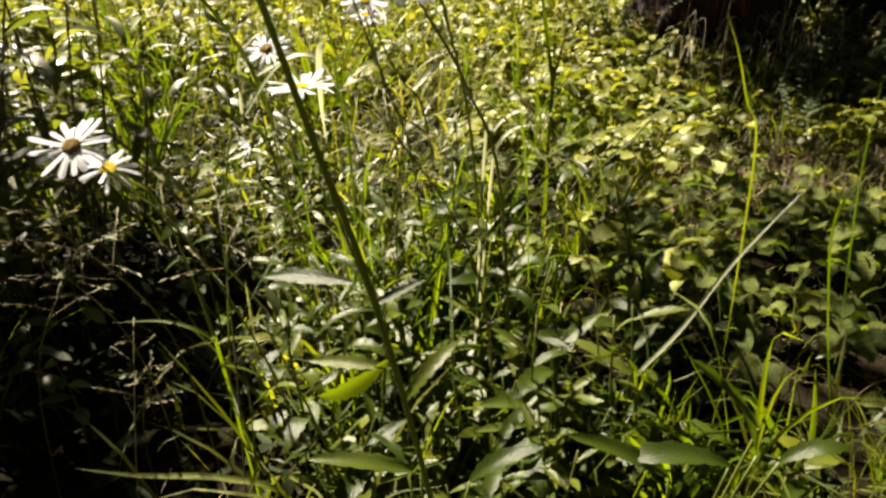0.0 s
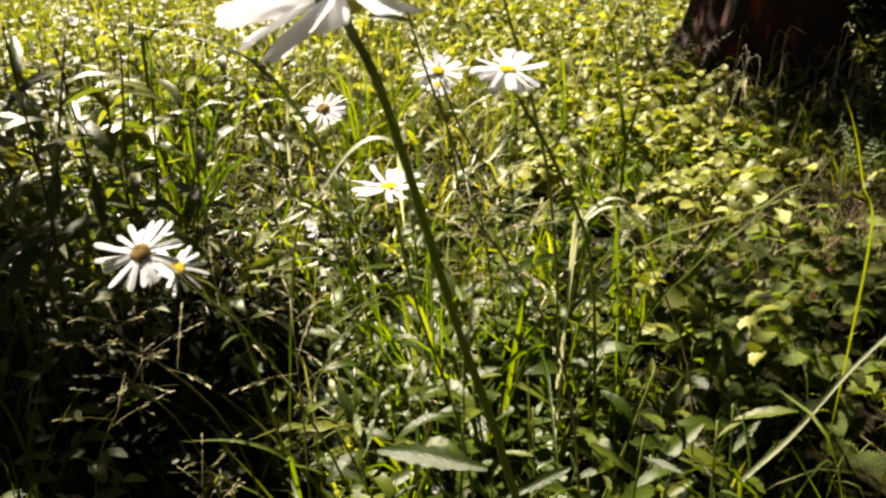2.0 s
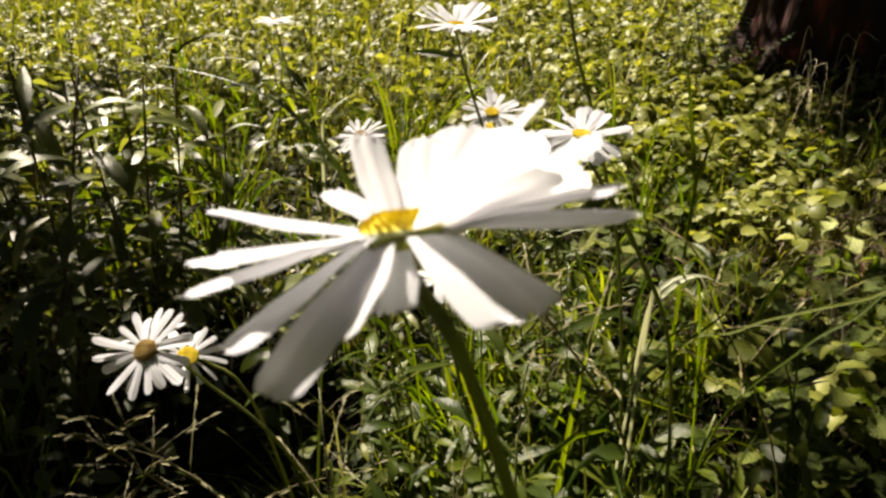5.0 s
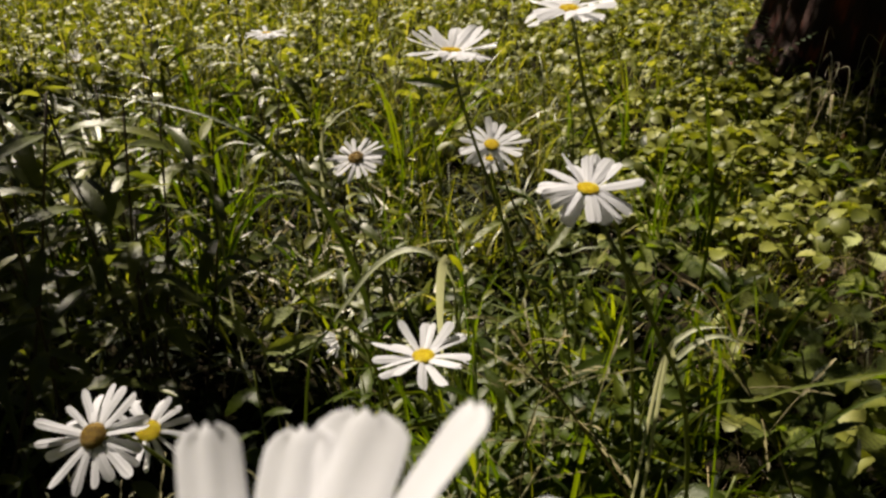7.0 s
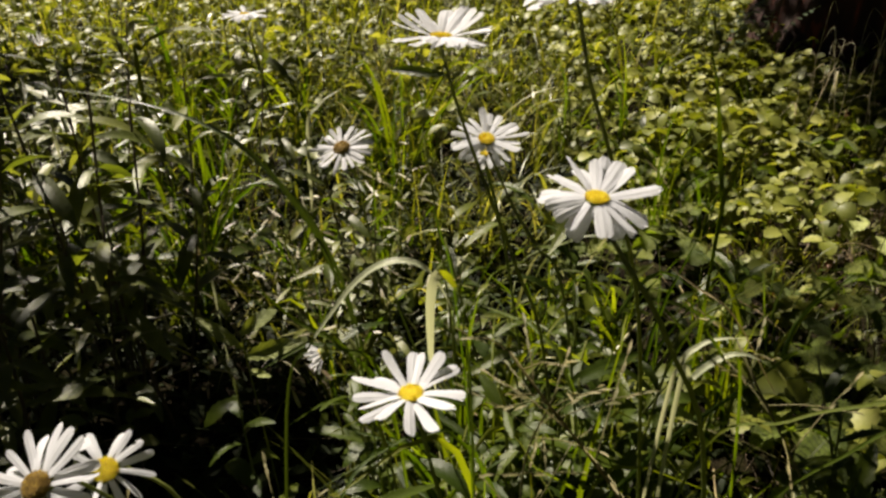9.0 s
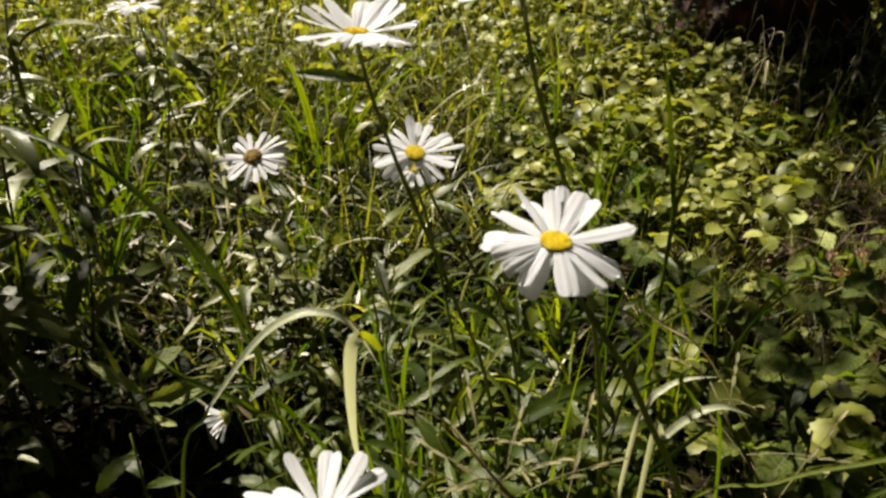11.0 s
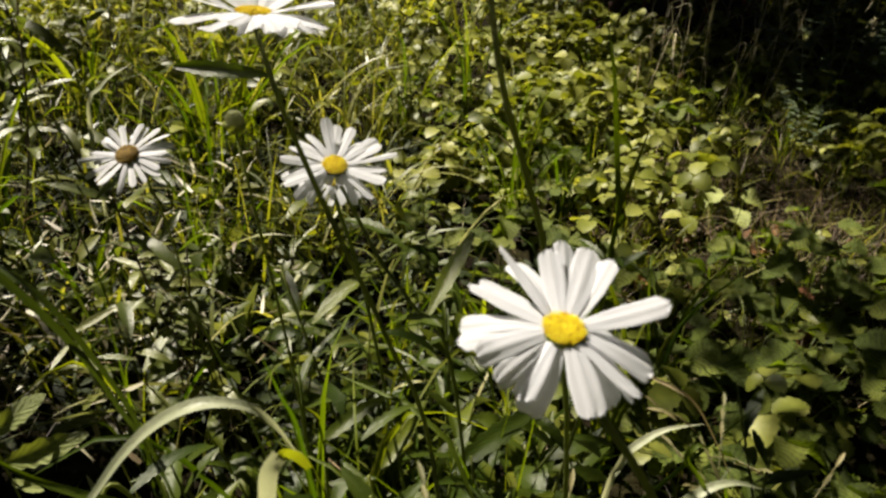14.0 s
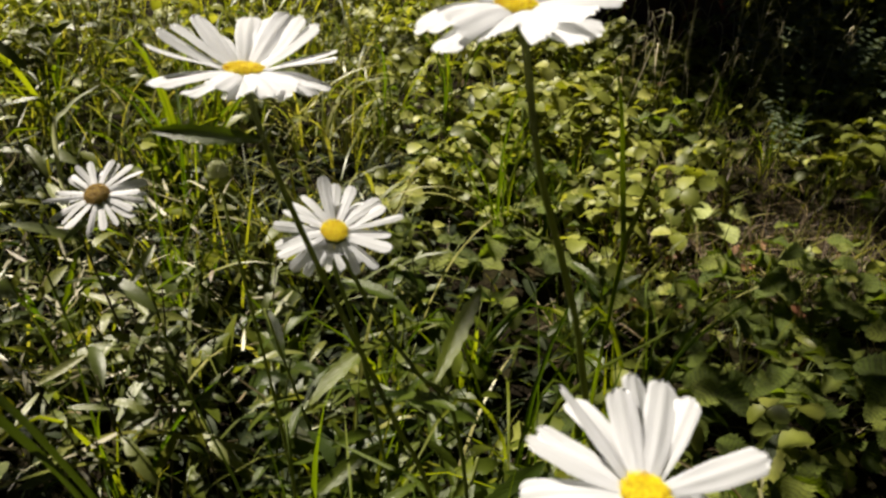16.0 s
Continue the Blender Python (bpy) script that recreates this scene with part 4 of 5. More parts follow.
def strawberry(count, reach, size, seed):
    r = random.Random(seed)
    root = thing("strawberry_plant", (0, 0, 0), "low wild strawberry plant with toothed three-part leaves", "strawberry plant", "wild strawberry plants")
    for i in range(count):
        a = i * 2.4 + r.uniform(-0.5, 0.5)
        d = reach * r.uniform(0.3, 1.0)
        h = r.uniform(0.02, 0.13)
        end = Vector((math.cos(a) * d, math.sin(a) * d, h))
        st = part("petiole", tube("petiole", [(0, 0, -0.01), end * 0.5 + Vector((0, 0, h * 0.35)), end], 0.0011, 0.0009, M_STEM, 5, 4), root)
        s = size * r.uniform(0.7, 1.2)
        tilt = Vector((r.uniform(-0.8, 0.8), r.uniform(-0.9, 0.5), 1))
        for k in (-1, 0, 1):
            b = a + k * 1.35
            m = Matrix.Translation(end) @ aim((math.cos(b), math.sin(b), r.uniform(-0.15, 0.25)), tilt) @ Matrix.Scale(s * (1 if k else 1.1), 4)
            part("leaflet", r.choice(BERRY_LEAF), st, m)
    return root


def grass_tuft(count, height, width, seed):
    r = random.Random(seed)
    root = thing("grass_tuft", (0, 0, 0), "tuft of broad bright green grass blades", "grass tuft", "grass tufts in the meadow")
    for i in range(count):
        a = r.uniform(0, 6.28)
        h = height * r.uniform(0.5, 1.1)
        out = h * r.uniform(0.1, 0.6)
        b = Vector((r.uniform(-0.02, 0.02), r.uniform(-0.02, 0.02), -0.01))
        e = b + Vector((math.cos(a) * out, math.sin(a) * out, h))
        mid = b + Vector((math.cos(a) * out * 0.3, math.sin(a) * out * 0.3, h * 0.6))
        pts = [b, mid, e]
        if r.random() < 0.45:
            pts.append(e + Vector((math.cos(a) * h * 0.35, math.sin(a) * h * 0.35, -h * r.uniform(0.0, 0.3))))
        part("blade", ribbon("blade", pts, width * r.uniform(0.7, 1.3), M_BLADE, (math.cos(a + 0.8), math.sin(a + 0.8), 0.6), 3, r.uniform(-0.8, 0.8)), root)
    return root


def grass_panicle(height, seed):
    r = random.Random(seed)
    root = thing("grass_panicle", (0, 0, 0), "thin grass stalk with a loose spreading seed head", "grass seed head", "grass seed heads")
    tip = Vector((0.3 * height, -0.1 * height, height))
    line = [(0, 0, -0.01), tip * 0.5 + Vector((-0.02, 0, 0.03)), tip]
    part("stalk", tube("stalk", line, 0.0009, 0.0005, M_HEAD, 5), root)
    pts = smooth_line(line, 14)
    for k in range(9):
        c = pts[-1 - k]
        a = k * 2.4
        ln = 0.016 + 0.004 * k
        d = Vector((math.cos(a), math.sin(a), r.uniform(0.1, 0.8))).normalized() * ln
        br = part("branch", tube("branch", [c, c + d * 0.5 + Vector((0, 0, 0.002)), c + d], 0.0003, 0.0002, M_HEAD, 4, 3), root)
        for q in (0.55, 0.8, 1.0):
            m = Matrix.Translation(c + d * q) @ aim(d + Vector((0, 0, r.uniform(-0.01, 0.01)))) @ Matrix.Diagonal((0.006, 0.0065, 0.006, 1))
            part("spikelet", SPIKE, br, m)
    return root


SPIKE = sheet("spikelet", *leaf_grid(1.0, 0.28, lance, 4, 1, vee=0.7, droop=0.3)[:2], M_HEAD)


def fern(seed, pairs=7, ln=0.2):
    r = random.Random(seed)
    root = thing("vetch_plant", (0, 0, 0), "feathery plant with paired oval leaflets in shade", "feathery plant", "feathery plants in the shade")
    for k in range(4):
        a = k * 1.6 + r.uniform(-0.3, 0.3)
        e = Vector((math.cos(a) * ln * 0.6, math.sin(a) * ln * 0.6, ln * r.uniform(0.8, 1.5)))
        line = [(0, 0, -0.01), e * 0.5 + Vector((0, 0, 0.04)), e]
        st = part("frond", tube("frond", line, 0.0013, 0.0007, M_STEM, 5), root)
        pts = smooth_line(line, 10)
        for i in range(pairs):
            c = pts[int((0.25 + 0.75 * i / pairs) * (len(pts) - 1))]
            for side in (-1, 1):
                b = a + side * 1.3
                m = Matrix.Translation(c) @ aim((math.cos(b), math.sin(b), 0.15)) @ Matrix.Scale(0.026 * (1.1 - 0.05 * i), 4)
                part("leaflet", FERN_LEAF, st, m)
    return root


FERN_LEAF = sheet("leaflet", *leaf_grid(1.0, 0.5, oval, 5, 1, vee=0.2, droop=0.4)[:2], M_FERN)


def grass_stalk(height, bend, seed):
    r = random.Random(seed)
    root = thing("grass_stalk", (0, 0, 0), "pale dry grass stalk with a bent tip", "grass stalk", "dry grass stalks")
    line = [(0, 0, -0.01), (bend * 0.1, 0, height * 0.55), (bend * 0.35, 0, height * 0.95), (bend, 0.01, height * r.uniform(0.75, 1.0))]
    # bleached colour makes the shaded stalks look sunlit
    part("stalk", tube("stalk", line, 0.0014, 0.0006, M_BLEACHED, 5), root)
    part("blade", ribbon("blade", [line[1], (bend * 0.5, 0.02, height * 0.75), (bend * 1.3, 0.03, height * 0.5)], 0.004, M_BLEACHED, (0, -0.5, 1), 4), root)
    return root


def straw(ln, seed):
    r = random.Random(seed)
    root = thing("straw", (0, 0, 0), "dry pale straw lying on the leaves", "straw", "dry straws on the ground")
    part("stalk", tube("stalk", [(0, 0, 0), (ln * 0.5, r.uniform(-0.01, 0.01), ln * r.uniform(0.0, 0.12)), (ln, 0, r.uniform(0, 0.02))], 0.0012, 0.0006, M_STRAW, 5), root)
    return root


def spread(protos, spots, tilt=0.12, s0=0.8, s1=1.2):
    """Set the built prototypes and copies of them at the given spots."""
    used = set()
    for x, y, *rest in spots:
        k = rnd.randrange(len(protos))
        s = rnd.uniform(s0, s1) * (rest[0] if rest else 1)
        m = pose(x, y, float(soil(x, y)) + (rest[1] if len(rest) > 1 else 0), math.degrees(rnd.uniform(-tilt, tilt)), math.degrees(rnd.uniform(-tilt, tilt)), rnd.uniform(0, 360)) @ Matrix.Scale(s, 4)
        if k in used:
            ob = copy_thing(protos[k], Matrix.Identity(4))
            ob.matrix_basis = m
        else:
            used.add(k)
            protos[k].matrix_basis = m
    for k, ob in enumerate(protos):
        if k not in used:
            for o in (*ob.children_recursive, ob):
                bpy.data.objects.remove(o)


def spots(n, x0, x1, y0, y1, keep):
    out = []
    while len(out) < n:
        x, y = rnd.uniform(x0, x1), rnd.uniform(y0, y1)
        if rnd.random() < float(keep(x, y)):
            out.append((x, y))
    return out


shoots = [leafy_shoot(h, c, z, 40 + i) for i, (h, c, z) in enumerate(((0.30, 13, 0.075), (0.24, 12, 0.085), (0.34, 14, 0.07), (0.18, 10, 0.09), (0.22, 11, 0.06), (0.28, 12, 0.065)))]
spread(shoots, spots(78, -0.6, 0.35, 0.55, 1.7, lambda x, y: (0.15 + bump2(x, y, -0.02, 0.98, 0.22, 0.35)) * bare(x, y)) + [(-0.08, 0.60, 0.6), (0.02, 0.58, 0.55), (-0.15, 0.66, 0.7), (0.16, 0.62, 0.4), (0.26, 0.66, 0.4), (0.34, 0.6, 0.4), (-0.02, 0.7, 0.7), (-0.05, 1.06), (0.03, 1.06), (0.0, 1.11), (0.07, 1.02), (-0.10, 1.10), (0.02, 0.99), (0.09, 1.08)] + [(-0.28 + 0.36 * rnd.random(), 0.93 + 0.35 * rnd.random(), 0.85) for k in range(18)], 0.2)
basal = [leafy_shoot(h, c, z, 50 + i) for i, (h, c, z) in enumerate(((0.15, 7, 0.12), (0.11, 6, 0.14), (0.18, 8, 0.11)))]
spread(basal, [(-0.10, 0.63), (-0.03, 0.61, 1.0), (0.07, 0.64), (0.28, 0.64, 0.9), (0.37, 0.60, 0.9), (0.33, 0.70), (0.45, 0.68), (-0.05, 1.02, 1.5), (0.06, 1.0, 1.5)], 0.2, 0.9, 1.15)
weeds = [tall_plant(h, c, z, 60 + i) for i, (h, c, z) in enumerate(((0.52, 12, 0.090), (0.46, 11, 0.086), (0.58, 13, 0.084), (0.42, 10, 0.092)))]
spread(weeds, spots(26, -1.4, -0.5, 0.9, 2.2, lambda x, y: 1.0 if x < -0.64 - 0.1 * (y - 1.3) else 0.0) + spots(24, -1.0, -0.60, 0.98, 1.40, lambda x, y: 1.0) + [(x, y, 0.72) for x, y in spots(9, -0.42, -0.12, 1.25, 1.7, lambda x, y: 1.0)] + spots(14, -1.3, -0.32, 1.6, 2.5, lambda x, y: 1.0 if x < -0.2 - 0.25 * y + 0.3 * (y - 1.6) else 0.0), 0.14)
berries = [strawberry(c, re, z, 80 + i) for i, (c, re, z) in enumerate(((5, 0.11, 0.052), (4, 0.09, 0.058), (6, 0.13, 0.046), (4, 0.10, 0.042), (3, 0.08, 0.062)))]
spread(berries, spots(85, 0.1, 1.7, 0.6, 3.0, lambda x, y: float(lowland(x, y) * bare(x, y)) * (1.0 if y < 1.9 else 0.5)) + [(0.62, 1.62, 1.0), (0.52, 1.30, 1.0), (0.40, 1.22, 1.0), (0.58, 1.42, 1.0)] + [(x, y, 0.9, 0.03) for x, y in spots(19, 0.3, 0.95, 1.0, 1.75, lambda x, y: 1.0)], 0.12, 0.75, 1.2)
pale = thing("strawberry_plant", (0.72, 1.93, float(soil(0.72, 1.93))), "strawberry plant with pale leaves, sunlight put into their colour", "strawberry plant", "wild strawberry plants")
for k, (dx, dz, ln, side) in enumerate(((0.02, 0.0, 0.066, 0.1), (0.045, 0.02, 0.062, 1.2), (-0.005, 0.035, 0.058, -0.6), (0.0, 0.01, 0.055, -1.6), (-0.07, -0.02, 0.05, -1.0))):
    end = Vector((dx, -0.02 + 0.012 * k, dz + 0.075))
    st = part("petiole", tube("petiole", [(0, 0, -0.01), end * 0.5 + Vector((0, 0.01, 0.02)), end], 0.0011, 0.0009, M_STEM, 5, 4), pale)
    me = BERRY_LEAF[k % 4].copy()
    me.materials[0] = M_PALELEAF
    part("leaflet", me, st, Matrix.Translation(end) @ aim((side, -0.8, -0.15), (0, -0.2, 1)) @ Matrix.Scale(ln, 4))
tufts = [grass_tuft(c, h, w, 100 + i) for i, (c, h, w) in enumerate(((14, 0.26, 0.006), (12, 0.32, 0.005), (16, 0.2, 0.007), (10, 0.24, 0.008), (13, 0.17, 0.006)))]
spread(tufts, spots(47, -0.9, 0.5, 0.6, 2.6, lambda x, y: (0.25 + bump2(x, y, 0.02, 0.95, 0.25, 0.3)) * bare(x, y)) + [(x, y, 1.5) for x, y in spots(24, -1.3, -0.3, 1.5, 2.6, lambda x, y: float(bare(x, y)) ** 2)] + [(x, y, 0.6) for x, y in spots(20, 0.3, 1.3, 1.5, 2.8, lambda x, y: 0.6)] + [(0.25 + 0.4 * rnd.random(), 0.62 + 0.2 * rnd.random(), 0.5) for k in range(10)] + [(-0.06 + 0.18 * rnd.random(), 0.95 + 0.15 * rnd.random(), 1.05) for k in range(12)] + [(-0.15 + 0.2 * rnd.random(), 0.85 + 0.3 * rnd.random(), 1.25) for k in range(8)], 0.15)
heads = [grass_panicle(h, 120 + i) for i, h in enumerate((0.3, 0.36, 0.26))]
for k, (x, y, z) in enumerate(((-0.37, 0.66, 0.40), (-0.31, 0.62, 0.33), (-0.41, 0.68, 0.43), (-0.29, 0.60, 0.30), (-0.11, 0.80, 0.36), (-0.08, 0.80, 0.52), (-0.045, 0.80, 0.49), (-0.03, 0.82, 0.42), (0.11, 0.90, 0.47), (-0.29, 1.25, 0.37), (0.06, 0.60, 0.17), (-0.25, 0.75, 0.42), (-0.46, 0.72, 0.38), (-0.62, 1.35, 0.45))):
    tall = (0.3, 0.36, 0.26)[k % 3]
    a = k * 1.9
    s = (z - float(soil(x, y))) / tall
    off = Matrix.Rotation(a, 3, "Z") @ Vector((0.3, -0.1, 0)) * tall * s
    head = heads[k] if k < 3 else copy_thing(heads[k % 3], Matrix.Identity(4))
    head.matrix_basis = Matrix.Translation((x - off.x, y - off.y, float(soil(x, y)))) @ Matrix.Rotation(a, 4, "Z") @ Matrix.Scale(s, 4)
ferns = [fern(140 + i) for i in range(3)]
spread(ferns, [(1.53, 2.71, 1.3), (1.60, 2.62, 1.4), (1.48, 2.60, 1.1), (1.30, 2.66, 1.2), (1.42, 2.5), (1.55, 2.75, 1.3), (1.25, 2.45, 0.8), (1.7, 2.6, 1.2), (1.15, 2.3, 0.7), (1.45, 2.25, 0.8), (1.6, 2.35), (1.38, 2.82, 1.5), (0.78, 3.5, 1.5), (0.68, 3.6, 1.5), (0.88, 3.35, 1.3)], 0.15)
stalks = [grass_stalk(h, b, 160 + i) for i, (h, b) in enumerate(((0.3, 0.07), (0.38, 0.1), (0.24, 0.12), (0.34, -0.06)))]
spread(stalks, spots(34, 0.72, 1.6, 2.55, 3.05, lambda x, y: 1.0), 0.25, 0.7, 1.2)
straws = [straw(ln, 180 + i) for i, ln in enumerate((0.12, 0.18, 0.09, 0.15))]
spread(straws, [(x, y, 1, rnd.uniform(0.01, 0.07)) for x, y in spots(34, 0.1, 1.5, 0.8, 2.3, lambda x, y: 0.9) + spots(30, 0.72, 1.3, 1.68, 2.15, lambda x, y: 0.9)], 0.2)


# ---- single blades that stand out ----
def lone_blade(pts, width, label, face=(0, -0.5, 1), mat=M_BLADE, twist=0.0, foot=True):
    p = [Vector(v) for v in pts]
    if foot:
        p[0].z = float(soil(p[0].x, p[0].y)) - 0.01
    root = thing("long_grass", p[0], label, "grass", "long single grass blades")
    part("blade", ribbon("blade", [v - p[0] for v in p], width, mat, face, 7, twist, 0.28), root)


lone_blade([(-0.20, 0.96, 0), (-0.225, 0.95, 0.40), (-0.238, 0.945, 0.488), (-0.258, 0.94, 0.552), (-0.298, 0.94, 0.612), (-0.34, 0.94, 0.642), (-0.40, 0.94, 0.662), (-0.49, 0.94, 0.675)], 0.0062, "long broad green grass blade arching over", (-0.3, -0.5, 1), mat=M_DEEP)
lone_blade([(-0.19, 0.97, 0), (-0.22, 0.95, 0.40), (-0.25, 0.95, 0.53), (-0.29, 0.96, 0.58), (-0.34, 0.97, 0.57)], 0.005, "green grass blade arching over", (-0.3, -0.5, 1), mat=M_DEEP)
BOW = (-0.32, 0.87, float(soil(-0.32, 0.87)))
bow = thing("long_grass", BOW, "grass with a broad pale blade bowed over", "grass", "long single grass blades")
part("stalk", ribbon("stalk", [Vector(v) - Vector(BOW) for v in ((-0.32, 0.87, -0.01), (-0.275, 0.865, 0.40), (-0.245, 0.86, 0.477), (-0.238, 0.86, 0.489))], 0.0034, M_DEEP, (0, -0.6, 0.6), 6, 0.0, 0.6), bow)
part("blade", ribbon("blade", [Vector(v) - Vector(BOW) for v in ((-0.240, 0.86, 0.486), (-0.225, 0.86, 0.508), (-0.206, 0.86, 0.534), (-0.188, 0.86, 0.551), (-0.17, 0.86, 0.559), (-0.152, 0.86, 0.557), (-0.139, 0.86, 0.545), (-0.126, 0.86, 0.518))], 0.008, M_PALE, (0, -0.5, 1), 6, 0.0, 0.35), bow, label="broad pale bowed blade")
lone_blade([(-0.10, 0.83, 0), (-0.11, 0.825, 0.40), (-0.121, 0.82, 0.56), (-0.128, 0.815, 0.60), (-0.133, 0.81, 0.625)], 0.002, "thin upright yellow-green blade")
FOLD = (-0.10, 0.83, float(soil(-0.10, 0.83)))
fold = thing("long_grass", FOLD, "grass with a folded pale blade hanging down", "grass", "long single grass blades")
part("stalk", ribbon("stalk", [Vector(v) - Vector(FOLD) for v in ((-0.10, 0.83, -0.01), (-0.108, 0.815, 0.44), (-0.113, 0.81, 0.53), (-0.1205, 0.81, 0.569))], 0.0022, M_DEEP, (0, -1, 0.3), 6, 0.0, 0.6), fold)
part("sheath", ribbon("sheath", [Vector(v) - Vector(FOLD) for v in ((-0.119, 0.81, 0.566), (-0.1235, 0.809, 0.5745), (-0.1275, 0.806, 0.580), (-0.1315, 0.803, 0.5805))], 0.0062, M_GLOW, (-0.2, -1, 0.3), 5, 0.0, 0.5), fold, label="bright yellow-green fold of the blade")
part("blade", ribbon("blade", [Vector(v) - Vector(FOLD) for v in ((-0.1295, 0.804, 0.5805), (-0.1335, 0.800, 0.576), (-0.1355, 0.799, 0.560), (-0.1365, 0.800, 0.535), (-0.1365, 0.803, 0.505), (-0.134, 0.808, 0.468))], 0.0074, M_PALE, (0.15, -1, 0.15), 6, 0.15, 1.0, 0.12), fold, label="pale folded blade")
lone_blade([(-0.16, 0.92, 0), (-0.19, 0.91, 0.38), (-0.228, 0.90, 0.449), (-0.251, 0.90, 0.465), (-0.275, 0.90, 0.482), (-0.307, 0.90, 0.519)], 0.007, "yellowish grass blade leaning sideways")
lone_blade([(0.04, 0.84, 0), (0.05, 0.84, 0.44), (0.06, 0.84, 0.473), (0.079, 0.84, 0.493), (0.095, 0.84, 0.497), (0.113, 0.84, 0.490)], 0.007, "curved light green grass blade", mat=M_PALE)
lone_blade([(0.13, 0.84, 0), (0.10, 0.84, 0.44), (0.078, 0.84, 0.496), (0.064, 0.84, 0.517), (0.069, 0.84, 0.527), (0.078, 0.84, 0.52)], 0.005, "curled thin grass blade")
lone_blade([(0.16, 0.92, 0.40), (0.103, 0.90, 0.494), (0.07, 0.90, 0.52), (0.042, 0.90, 0.541)], 0.0035, "straight dry grass stem", mat=M_STRAW, foot=False)
lone_blade([(0.19, 1.27, 0), (0.188, 1.25, 0.387), (0.19, 1.25, 0.43), (0.175, 1.25, 0.517), (0.159, 1.25, 0.60), (0.14, 1.25, 0.66)], 0.010, "tall broad green grass blade")
lone_blade([(0.20, 1.28, 0), (0.188, 1.25, 0.402), (0.197, 1.25, 0.478), (0.209, 1.25, 0.541)], 0.0075, "tall green grass blade")
lone_blade([(0.17, 0.75, 0), (0.22, 0.75, 0.147), (0.285, 0.75, 0.248), (0.337, 0.75, 0.343), (0.407, 0.75, 0.443)], 0.007, "long pale green blade leaning across", mat=M_PALE)
lone_blade([(0.65, 1.0, 0), (0.638, 1.0, 0.125), (0.611, 1.0, 0.345), (0.606, 1.0, 0.51)], 0.005, "tall thin grass blade")
lone_blade([(0.60, 0.9, 0), (0.55, 0.9, 0.2), (0.53, 0.9, 0.34), (0.56, 0.88, 0.42)], 0.006, "upright green grass blade")
lone_blade([(-0.10, 0.56, 0), (-0.15, 0.55, 0.17), (-0.214, 0.55, 0.203), (-0.297, 0.55, 0.207), (-0.36, 0.55, 0.216)], 0.009, "green grass blade bent low over the shade")
lone_blade([(-0.20, 0.63, 0), (-0.226, 0.62, 0.293), (-0.234, 0.62, 0.323), (-0.275, 0.62, 0.341), (-0.329, 0.62, 0.340)], 0.006, "yellow-green bent grass blade")
lone_blade([(0.311, 2.05, 0.138), (0.278, 2.05, 0.18), (0.239, 2.05, 0.221)], 0.012, "pale dry straw blade", mat=M_BLEACHED, foot=False)
stem_leaf(tall_daisy, (-0.138, 1.0, 0.668), (-0.19, 1.0, 0.676), 0, (0.2, -1.0, 0.55))
stem_leaf(tall_daisy, (-0.077, 1.0, 0.49), (-0.055, 0.97, 0.545), 1)
stem_leaf(tall_daisy, (-0.055, 1.0, 0.42), (-0.095, 0.975, 0.435), 1)
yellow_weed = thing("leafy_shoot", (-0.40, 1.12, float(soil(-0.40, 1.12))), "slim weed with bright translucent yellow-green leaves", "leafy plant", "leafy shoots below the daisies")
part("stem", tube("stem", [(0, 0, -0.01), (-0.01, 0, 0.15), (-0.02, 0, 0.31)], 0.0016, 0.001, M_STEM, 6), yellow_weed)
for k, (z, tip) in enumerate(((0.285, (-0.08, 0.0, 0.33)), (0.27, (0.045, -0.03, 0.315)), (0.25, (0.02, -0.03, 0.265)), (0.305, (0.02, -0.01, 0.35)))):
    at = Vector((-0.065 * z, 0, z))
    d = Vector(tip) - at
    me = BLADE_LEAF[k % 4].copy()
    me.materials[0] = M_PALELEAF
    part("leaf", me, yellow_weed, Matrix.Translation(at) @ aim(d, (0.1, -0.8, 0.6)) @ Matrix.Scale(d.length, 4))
daisy_bud((-0.178, 1.127, 0.589), (-0.14, 1.14), "closed yellowish daisy bud between leaves")
for k, (at, tip, up) in enumerate((((-0.034, 0.395, 0.440), (-0.088, 0.395, 0.450), (0.1, -0.6, 1)), ((-0.036, 0.395, 0.446), (-0.092, 0.39, 0.390), (0.6, -0.8, 0.5)), ((-0.026, 0.395, 0.412), (-0.003, 0.39, 0.466), (-0.6, -1, 0.4)), ((-0.046, 0.395, 0.486), (-0.012, 0.40, 0.502), (0, -0.7, 1)), ((-0.056, 0.40, 0.50), (-0.121, 0.42, 0.501), (0, -0.6, 1)))):
    stem_leaf(near_daisy, at, tip, k % 4, up)
lone_blade([(0.03, 0.86, 0), (0.07, 0.84, 0.38), (0.13, 0.82, 0.452), (0.18, 0.81, 0.479), (0.233, 0.81, 0.496), (0.26, 0.81, 0.517), (0.283, 0.81, 0.523), (0.307, 0.81, 0.517)], 0.0042, "slender green blade arching low over the leaves")
lone_blade([(0.10, 0.87, 0), (0.13, 0.85, 0.30), (0.185, 0.82, 0.43), (0.221, 0.81, 0.473), (0.244, 0.81, 0.5), (0.27, 0.81, 0.508), (0.303, 0.81, 0.507)], 0.004, "slender green blade arching low over the leaves")
lone_blade([(0.404, 0.87, 0), (0.392, 0.86, 0.3), (0.384, 0.86, 0.459), (0.365, 0.86, 0.504), (0.344, 0.86, 0.564), (0.322, 0.86, 0.61)], 0.005, "tall bright yellow-green grass blade", mat=M_BLADE)
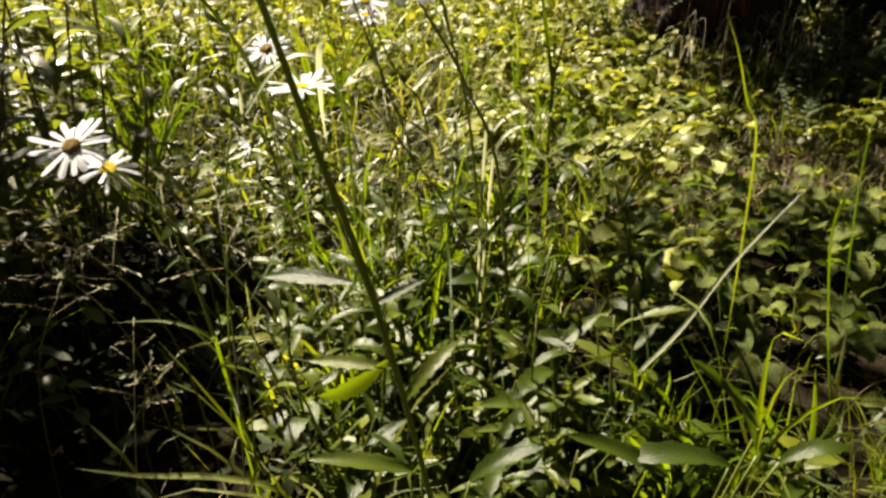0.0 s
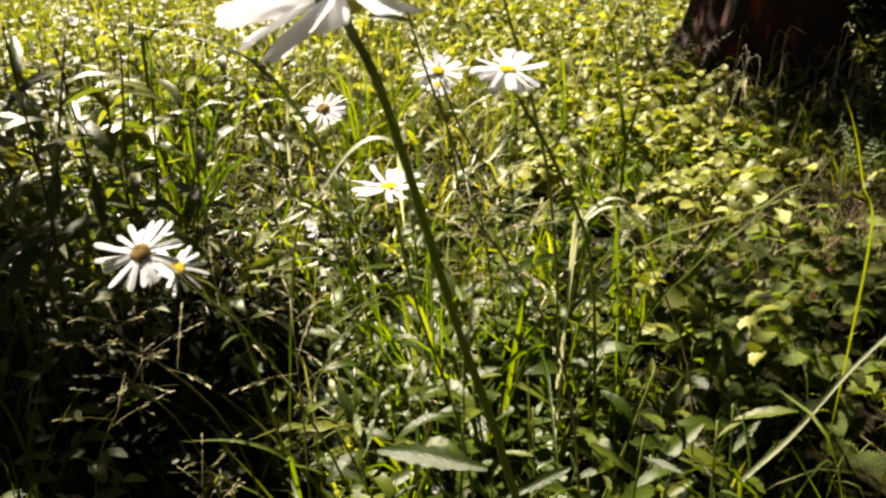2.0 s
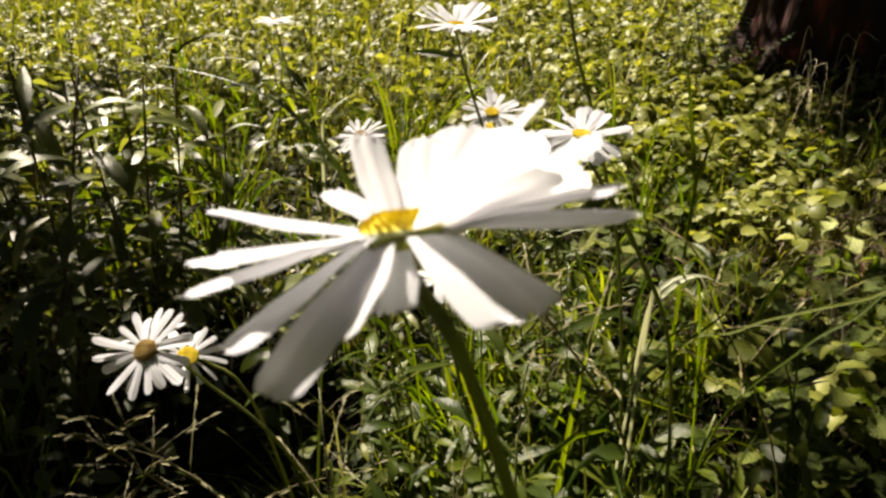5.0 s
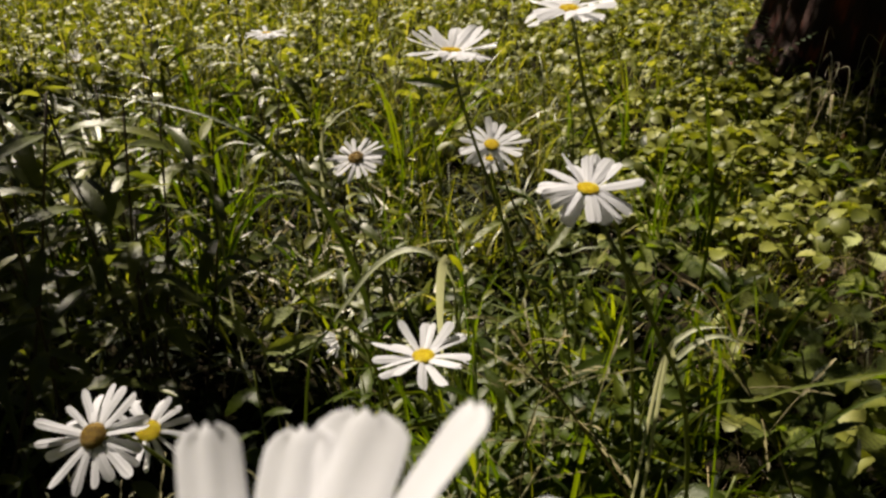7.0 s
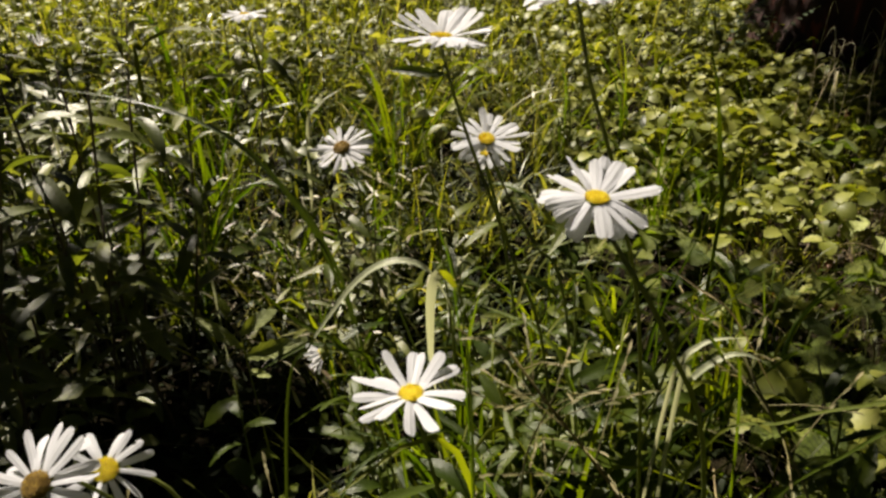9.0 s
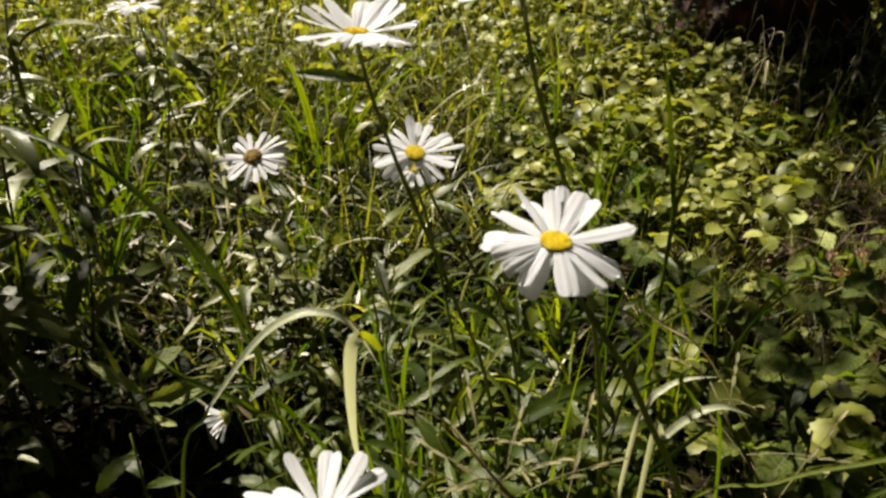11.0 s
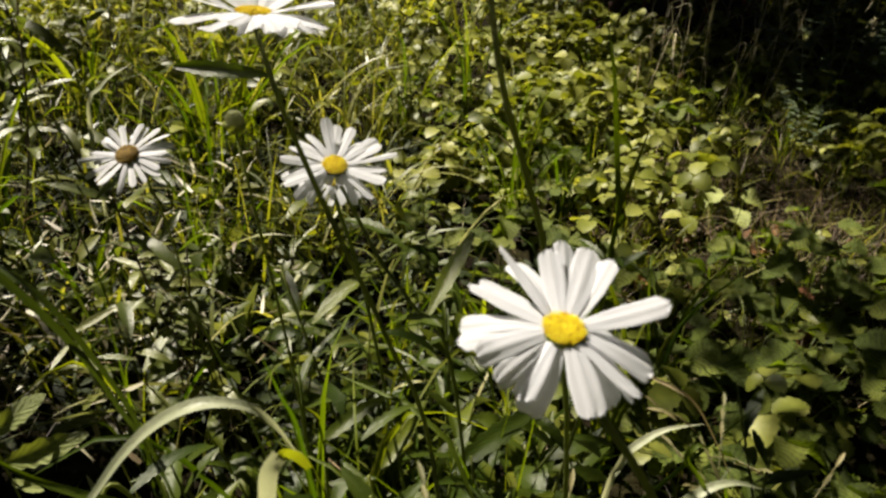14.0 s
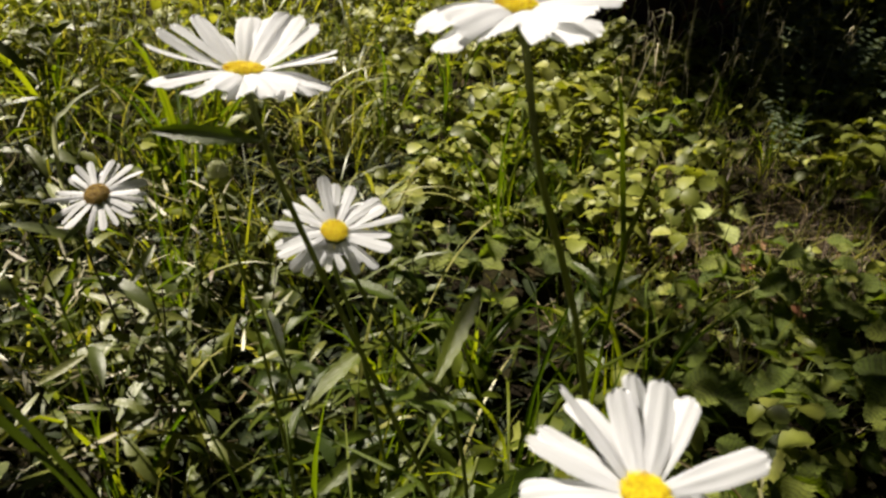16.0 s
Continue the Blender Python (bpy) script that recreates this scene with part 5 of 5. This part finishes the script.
lone_blade([(0.043, 0.93, 0), (0.063, 0.92, 0.36), (0.073, 0.92, 0.429), (0.085, 0.92, 0.448), (0.101, 0.92, 0.457), (0.125, 0.92, 0.459)], 0.007, "pale blade bent over near the daisies", mat=M_PALE)


def dead_leaf(x, y, size, seed):
    """A crumpled leaf lying on the litter."""
    r = random.Random(seed)
    v, f, uv = leaf_grid(size, size * 0.7, oval, 10, 3, vee=0.5, droop=r.uniform(0.8, 1.8), wave=0.5, seed=seed)
    ob = new("dead_leaf", sheet("dead_leaf", v, f, M_DEAD, uv))
    ob.matrix_basis = pose(x, y, float(soil(x, y)) + 0.02, r.uniform(-25, 25), r.uniform(-25, 25), r.uniform(0, 360))
    tagged(ob, "crumpled red-brown dead leaf lying on litter", "dead leaf", "dead leaves on the litter")


for k in range(26):
    dead_leaf(0.70 + 0.16 * rnd.gauss(0, 1), 1.78 + 0.10 * rnd.gauss(0, 1), rnd.uniform(0.03, 0.06), 300 + k) if k < 14 else dead_leaf(1.08 + 0.2 * rnd.gauss(0, 1), 2.95 + 0.08 * rnd.gauss(0, 1), rnd.uniform(0.04, 0.08), 300 + k)


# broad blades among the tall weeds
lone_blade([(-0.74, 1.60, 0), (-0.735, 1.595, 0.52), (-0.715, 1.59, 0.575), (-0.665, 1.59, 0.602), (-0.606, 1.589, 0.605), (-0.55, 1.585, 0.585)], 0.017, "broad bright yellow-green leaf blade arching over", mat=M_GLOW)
lone_blade([(-0.90, 1.56, 0), (-0.895, 1.555, 0.44), (-0.87, 1.55, 0.505), (-0.83, 1.55, 0.535), (-0.795, 1.55, 0.545), (-0.75, 1.55, 0.530)], 0.013, "broad pale blade arching among weeds", mat=M_PALE)
lone_blade([(-0.80, 1.42, 0), (-0.79, 1.41, 0.40), (-0.765, 1.40, 0.45), (-0.73, 1.40, 0.475), (-0.69, 1.40, 0.470)], 0.012, "broad pale blade arching among weeds", mat=M_PALE)
lone_blade([(-0.60, 1.45, 0), (-0.60, 1.44, 0.40), (-0.585, 1.43, 0.455), (-0.55, 1.43, 0.478), (-0.51, 1.43, 0.475)], 0.011, "broad pale blade arching among weeds", mat=M_PALE)
lone_blade([(-0.50, 1.75, 0), (-0.49, 1.75, 0.36), (-0.46, 1.75, 0.43), (-0.41, 1.75, 0.465)], 0.012, "pale blade leaning out of the weeds", mat=M_PALE)
lone_blade([(-0.72, 1.0, 0), (-0.715, 1.0, 0.26), (-0.70, 1.0, 0.33), (-0.672, 0.996, 0.38), (-0.644, 0.994, 0.408), (-0.612, 0.99, 0.418)], 0.026, "dark blue-green broad leaf with a bent tip", mat=M_DEEP)


# ---- low weeds whose small leaves catch the light in the shade ----
def shade_weed(x, y, top, seed):
    r = random.Random(seed)
    root = thing("shade_weed", (x, y, float(soil(x, y))), "low reddish-stemmed weed with small glossy leaves in shade", "weed", "low weeds in the shade")
    tip = Vector((r.uniform(-0.02, 0.02), r.uniform(-0.02, 0.02), top))
    line = [(0, 0, -0.01), tip * 0.5 + Vector((r.uniform(-0.02, 0.02), 0.01, 0)), tip]
    part("stem", tube("stem", line, 0.0016, 0.0009, M_BROWN, 5, 4), root)
    pts = smooth_line(line, 10)
    for i in range(7):
        a = i * 2.4 + r.uniform(-0.4, 0.4)
        m = Matrix.Translation(pts[-1 - i * 2]) @ aim((math.cos(a), math.sin(a), r.uniform(-0.15, 0.3)), (r.uniform(-0.3, 0.3), r.uniform(-0.6, 0.1), 1)) @ Matrix.Scale(r.uniform(0.028, 0.05), 4)
        part("leaf", SHADE_LEAF[i % 2], root, m)


SHADE_LEAF = [sheet("leaf", *leaf_grid(1.0, w, lance, 8, 2, vee=0.25, droop=dr, wave=0.1, seed=k)[:2], M_WEED, leaf_grid(1.0, w, lance, 8, 2)[2]) for k, (w, dr) in enumerate(((0.45, 0.4), (0.55, 0.8)))]
for k, (x, y, top) in enumerate(((-0.577, 1.0, 0.274), (-0.563, 0.872, 0.198), (-0.616, 1.134, 0.20), (-0.698, 1.038, 0.326), (-0.50, 0.80, 0.20), (-0.66, 0.93, 0.25), (-0.78, 1.12, 0.30), (-0.70, 0.90, 0.30), (-0.62, 0.80, 0.16), (-0.85, 1.0, 0.33))):
    shade_weed(x, y, top, 200 + k)
# broad grey-green leaves at the foot of the daisies
for k, (at, tip) in enumerate((((0.075, 1.10, 0.315), (-0.015, 1.03, 0.325)), ((-0.06, 1.22, 0.235), (-0.135, 1.16, 0.25)), ((-0.07, 1.22, 0.255), (-0.105, 1.17, 0.30)), ((-0.03, 1.16, 0.26), (-0.075, 1.08, 0.29)))):
    stem_leaf(tall_daisy, at, tip, k % 2, (0, -0.45, 1))


# ---- broad toothed leaves low in front ----
def broad_leaf_plant(foot, leaves, label):
    """A plant of a few long toothed leaves, each from its base on a short stalk to its tip."""
    at = Vector((foot[0], foot[1], float(soil(*foot))))
    root = thing("broad_leaf_plant", at, label, "leafy plant", "broad-leaved plants")
    for k, (base, tip) in enumerate(leaves):
        b, d = Vector(base) - at, Vector(tip) - Vector(base)
        part("petiole", tube("petiole", [(0, 0, -0.01), b * 0.6, b], 0.0018, 0.0012, M_STEM, 5, 4), root)
        part("leaf", BLADE_LEAF[k % 4], root, Matrix.Translation(b) @ aim(d, (0.1 * (k % 3 - 1), -0.35, 1)) @ Matrix.Diagonal((d.length * 0.75, d.length, d.length, 1)))


broad_leaf_plant((0.23, 0.54), (((0.211, 0.52, 0.232), (0.129, 0.5, 0.313)), ((0.265, 0.52, 0.246), (0.177, 0.5, 0.311)), ((0.284, 0.52, 0.289), (0.215, 0.5, 0.381)), ((0.31, 0.52, 0.25), (0.339, 0.5, 0.313)), ((0.288, 0.52, 0.257), (0.259, 0.5, 0.358))), "plant with broad toothed leaves spread in front")
broad_leaf_plant((-0.01, 0.52), (((-0.02, 0.5, 0.256), (-0.106, 0.48, 0.306)), ((0.024, 0.5, 0.246), (0.055, 0.48, 0.318)), ((-0.03, 0.5, 0.252), (-0.016, 0.48, 0.29))), "plant with broad toothed leaves at the daisy's foot")
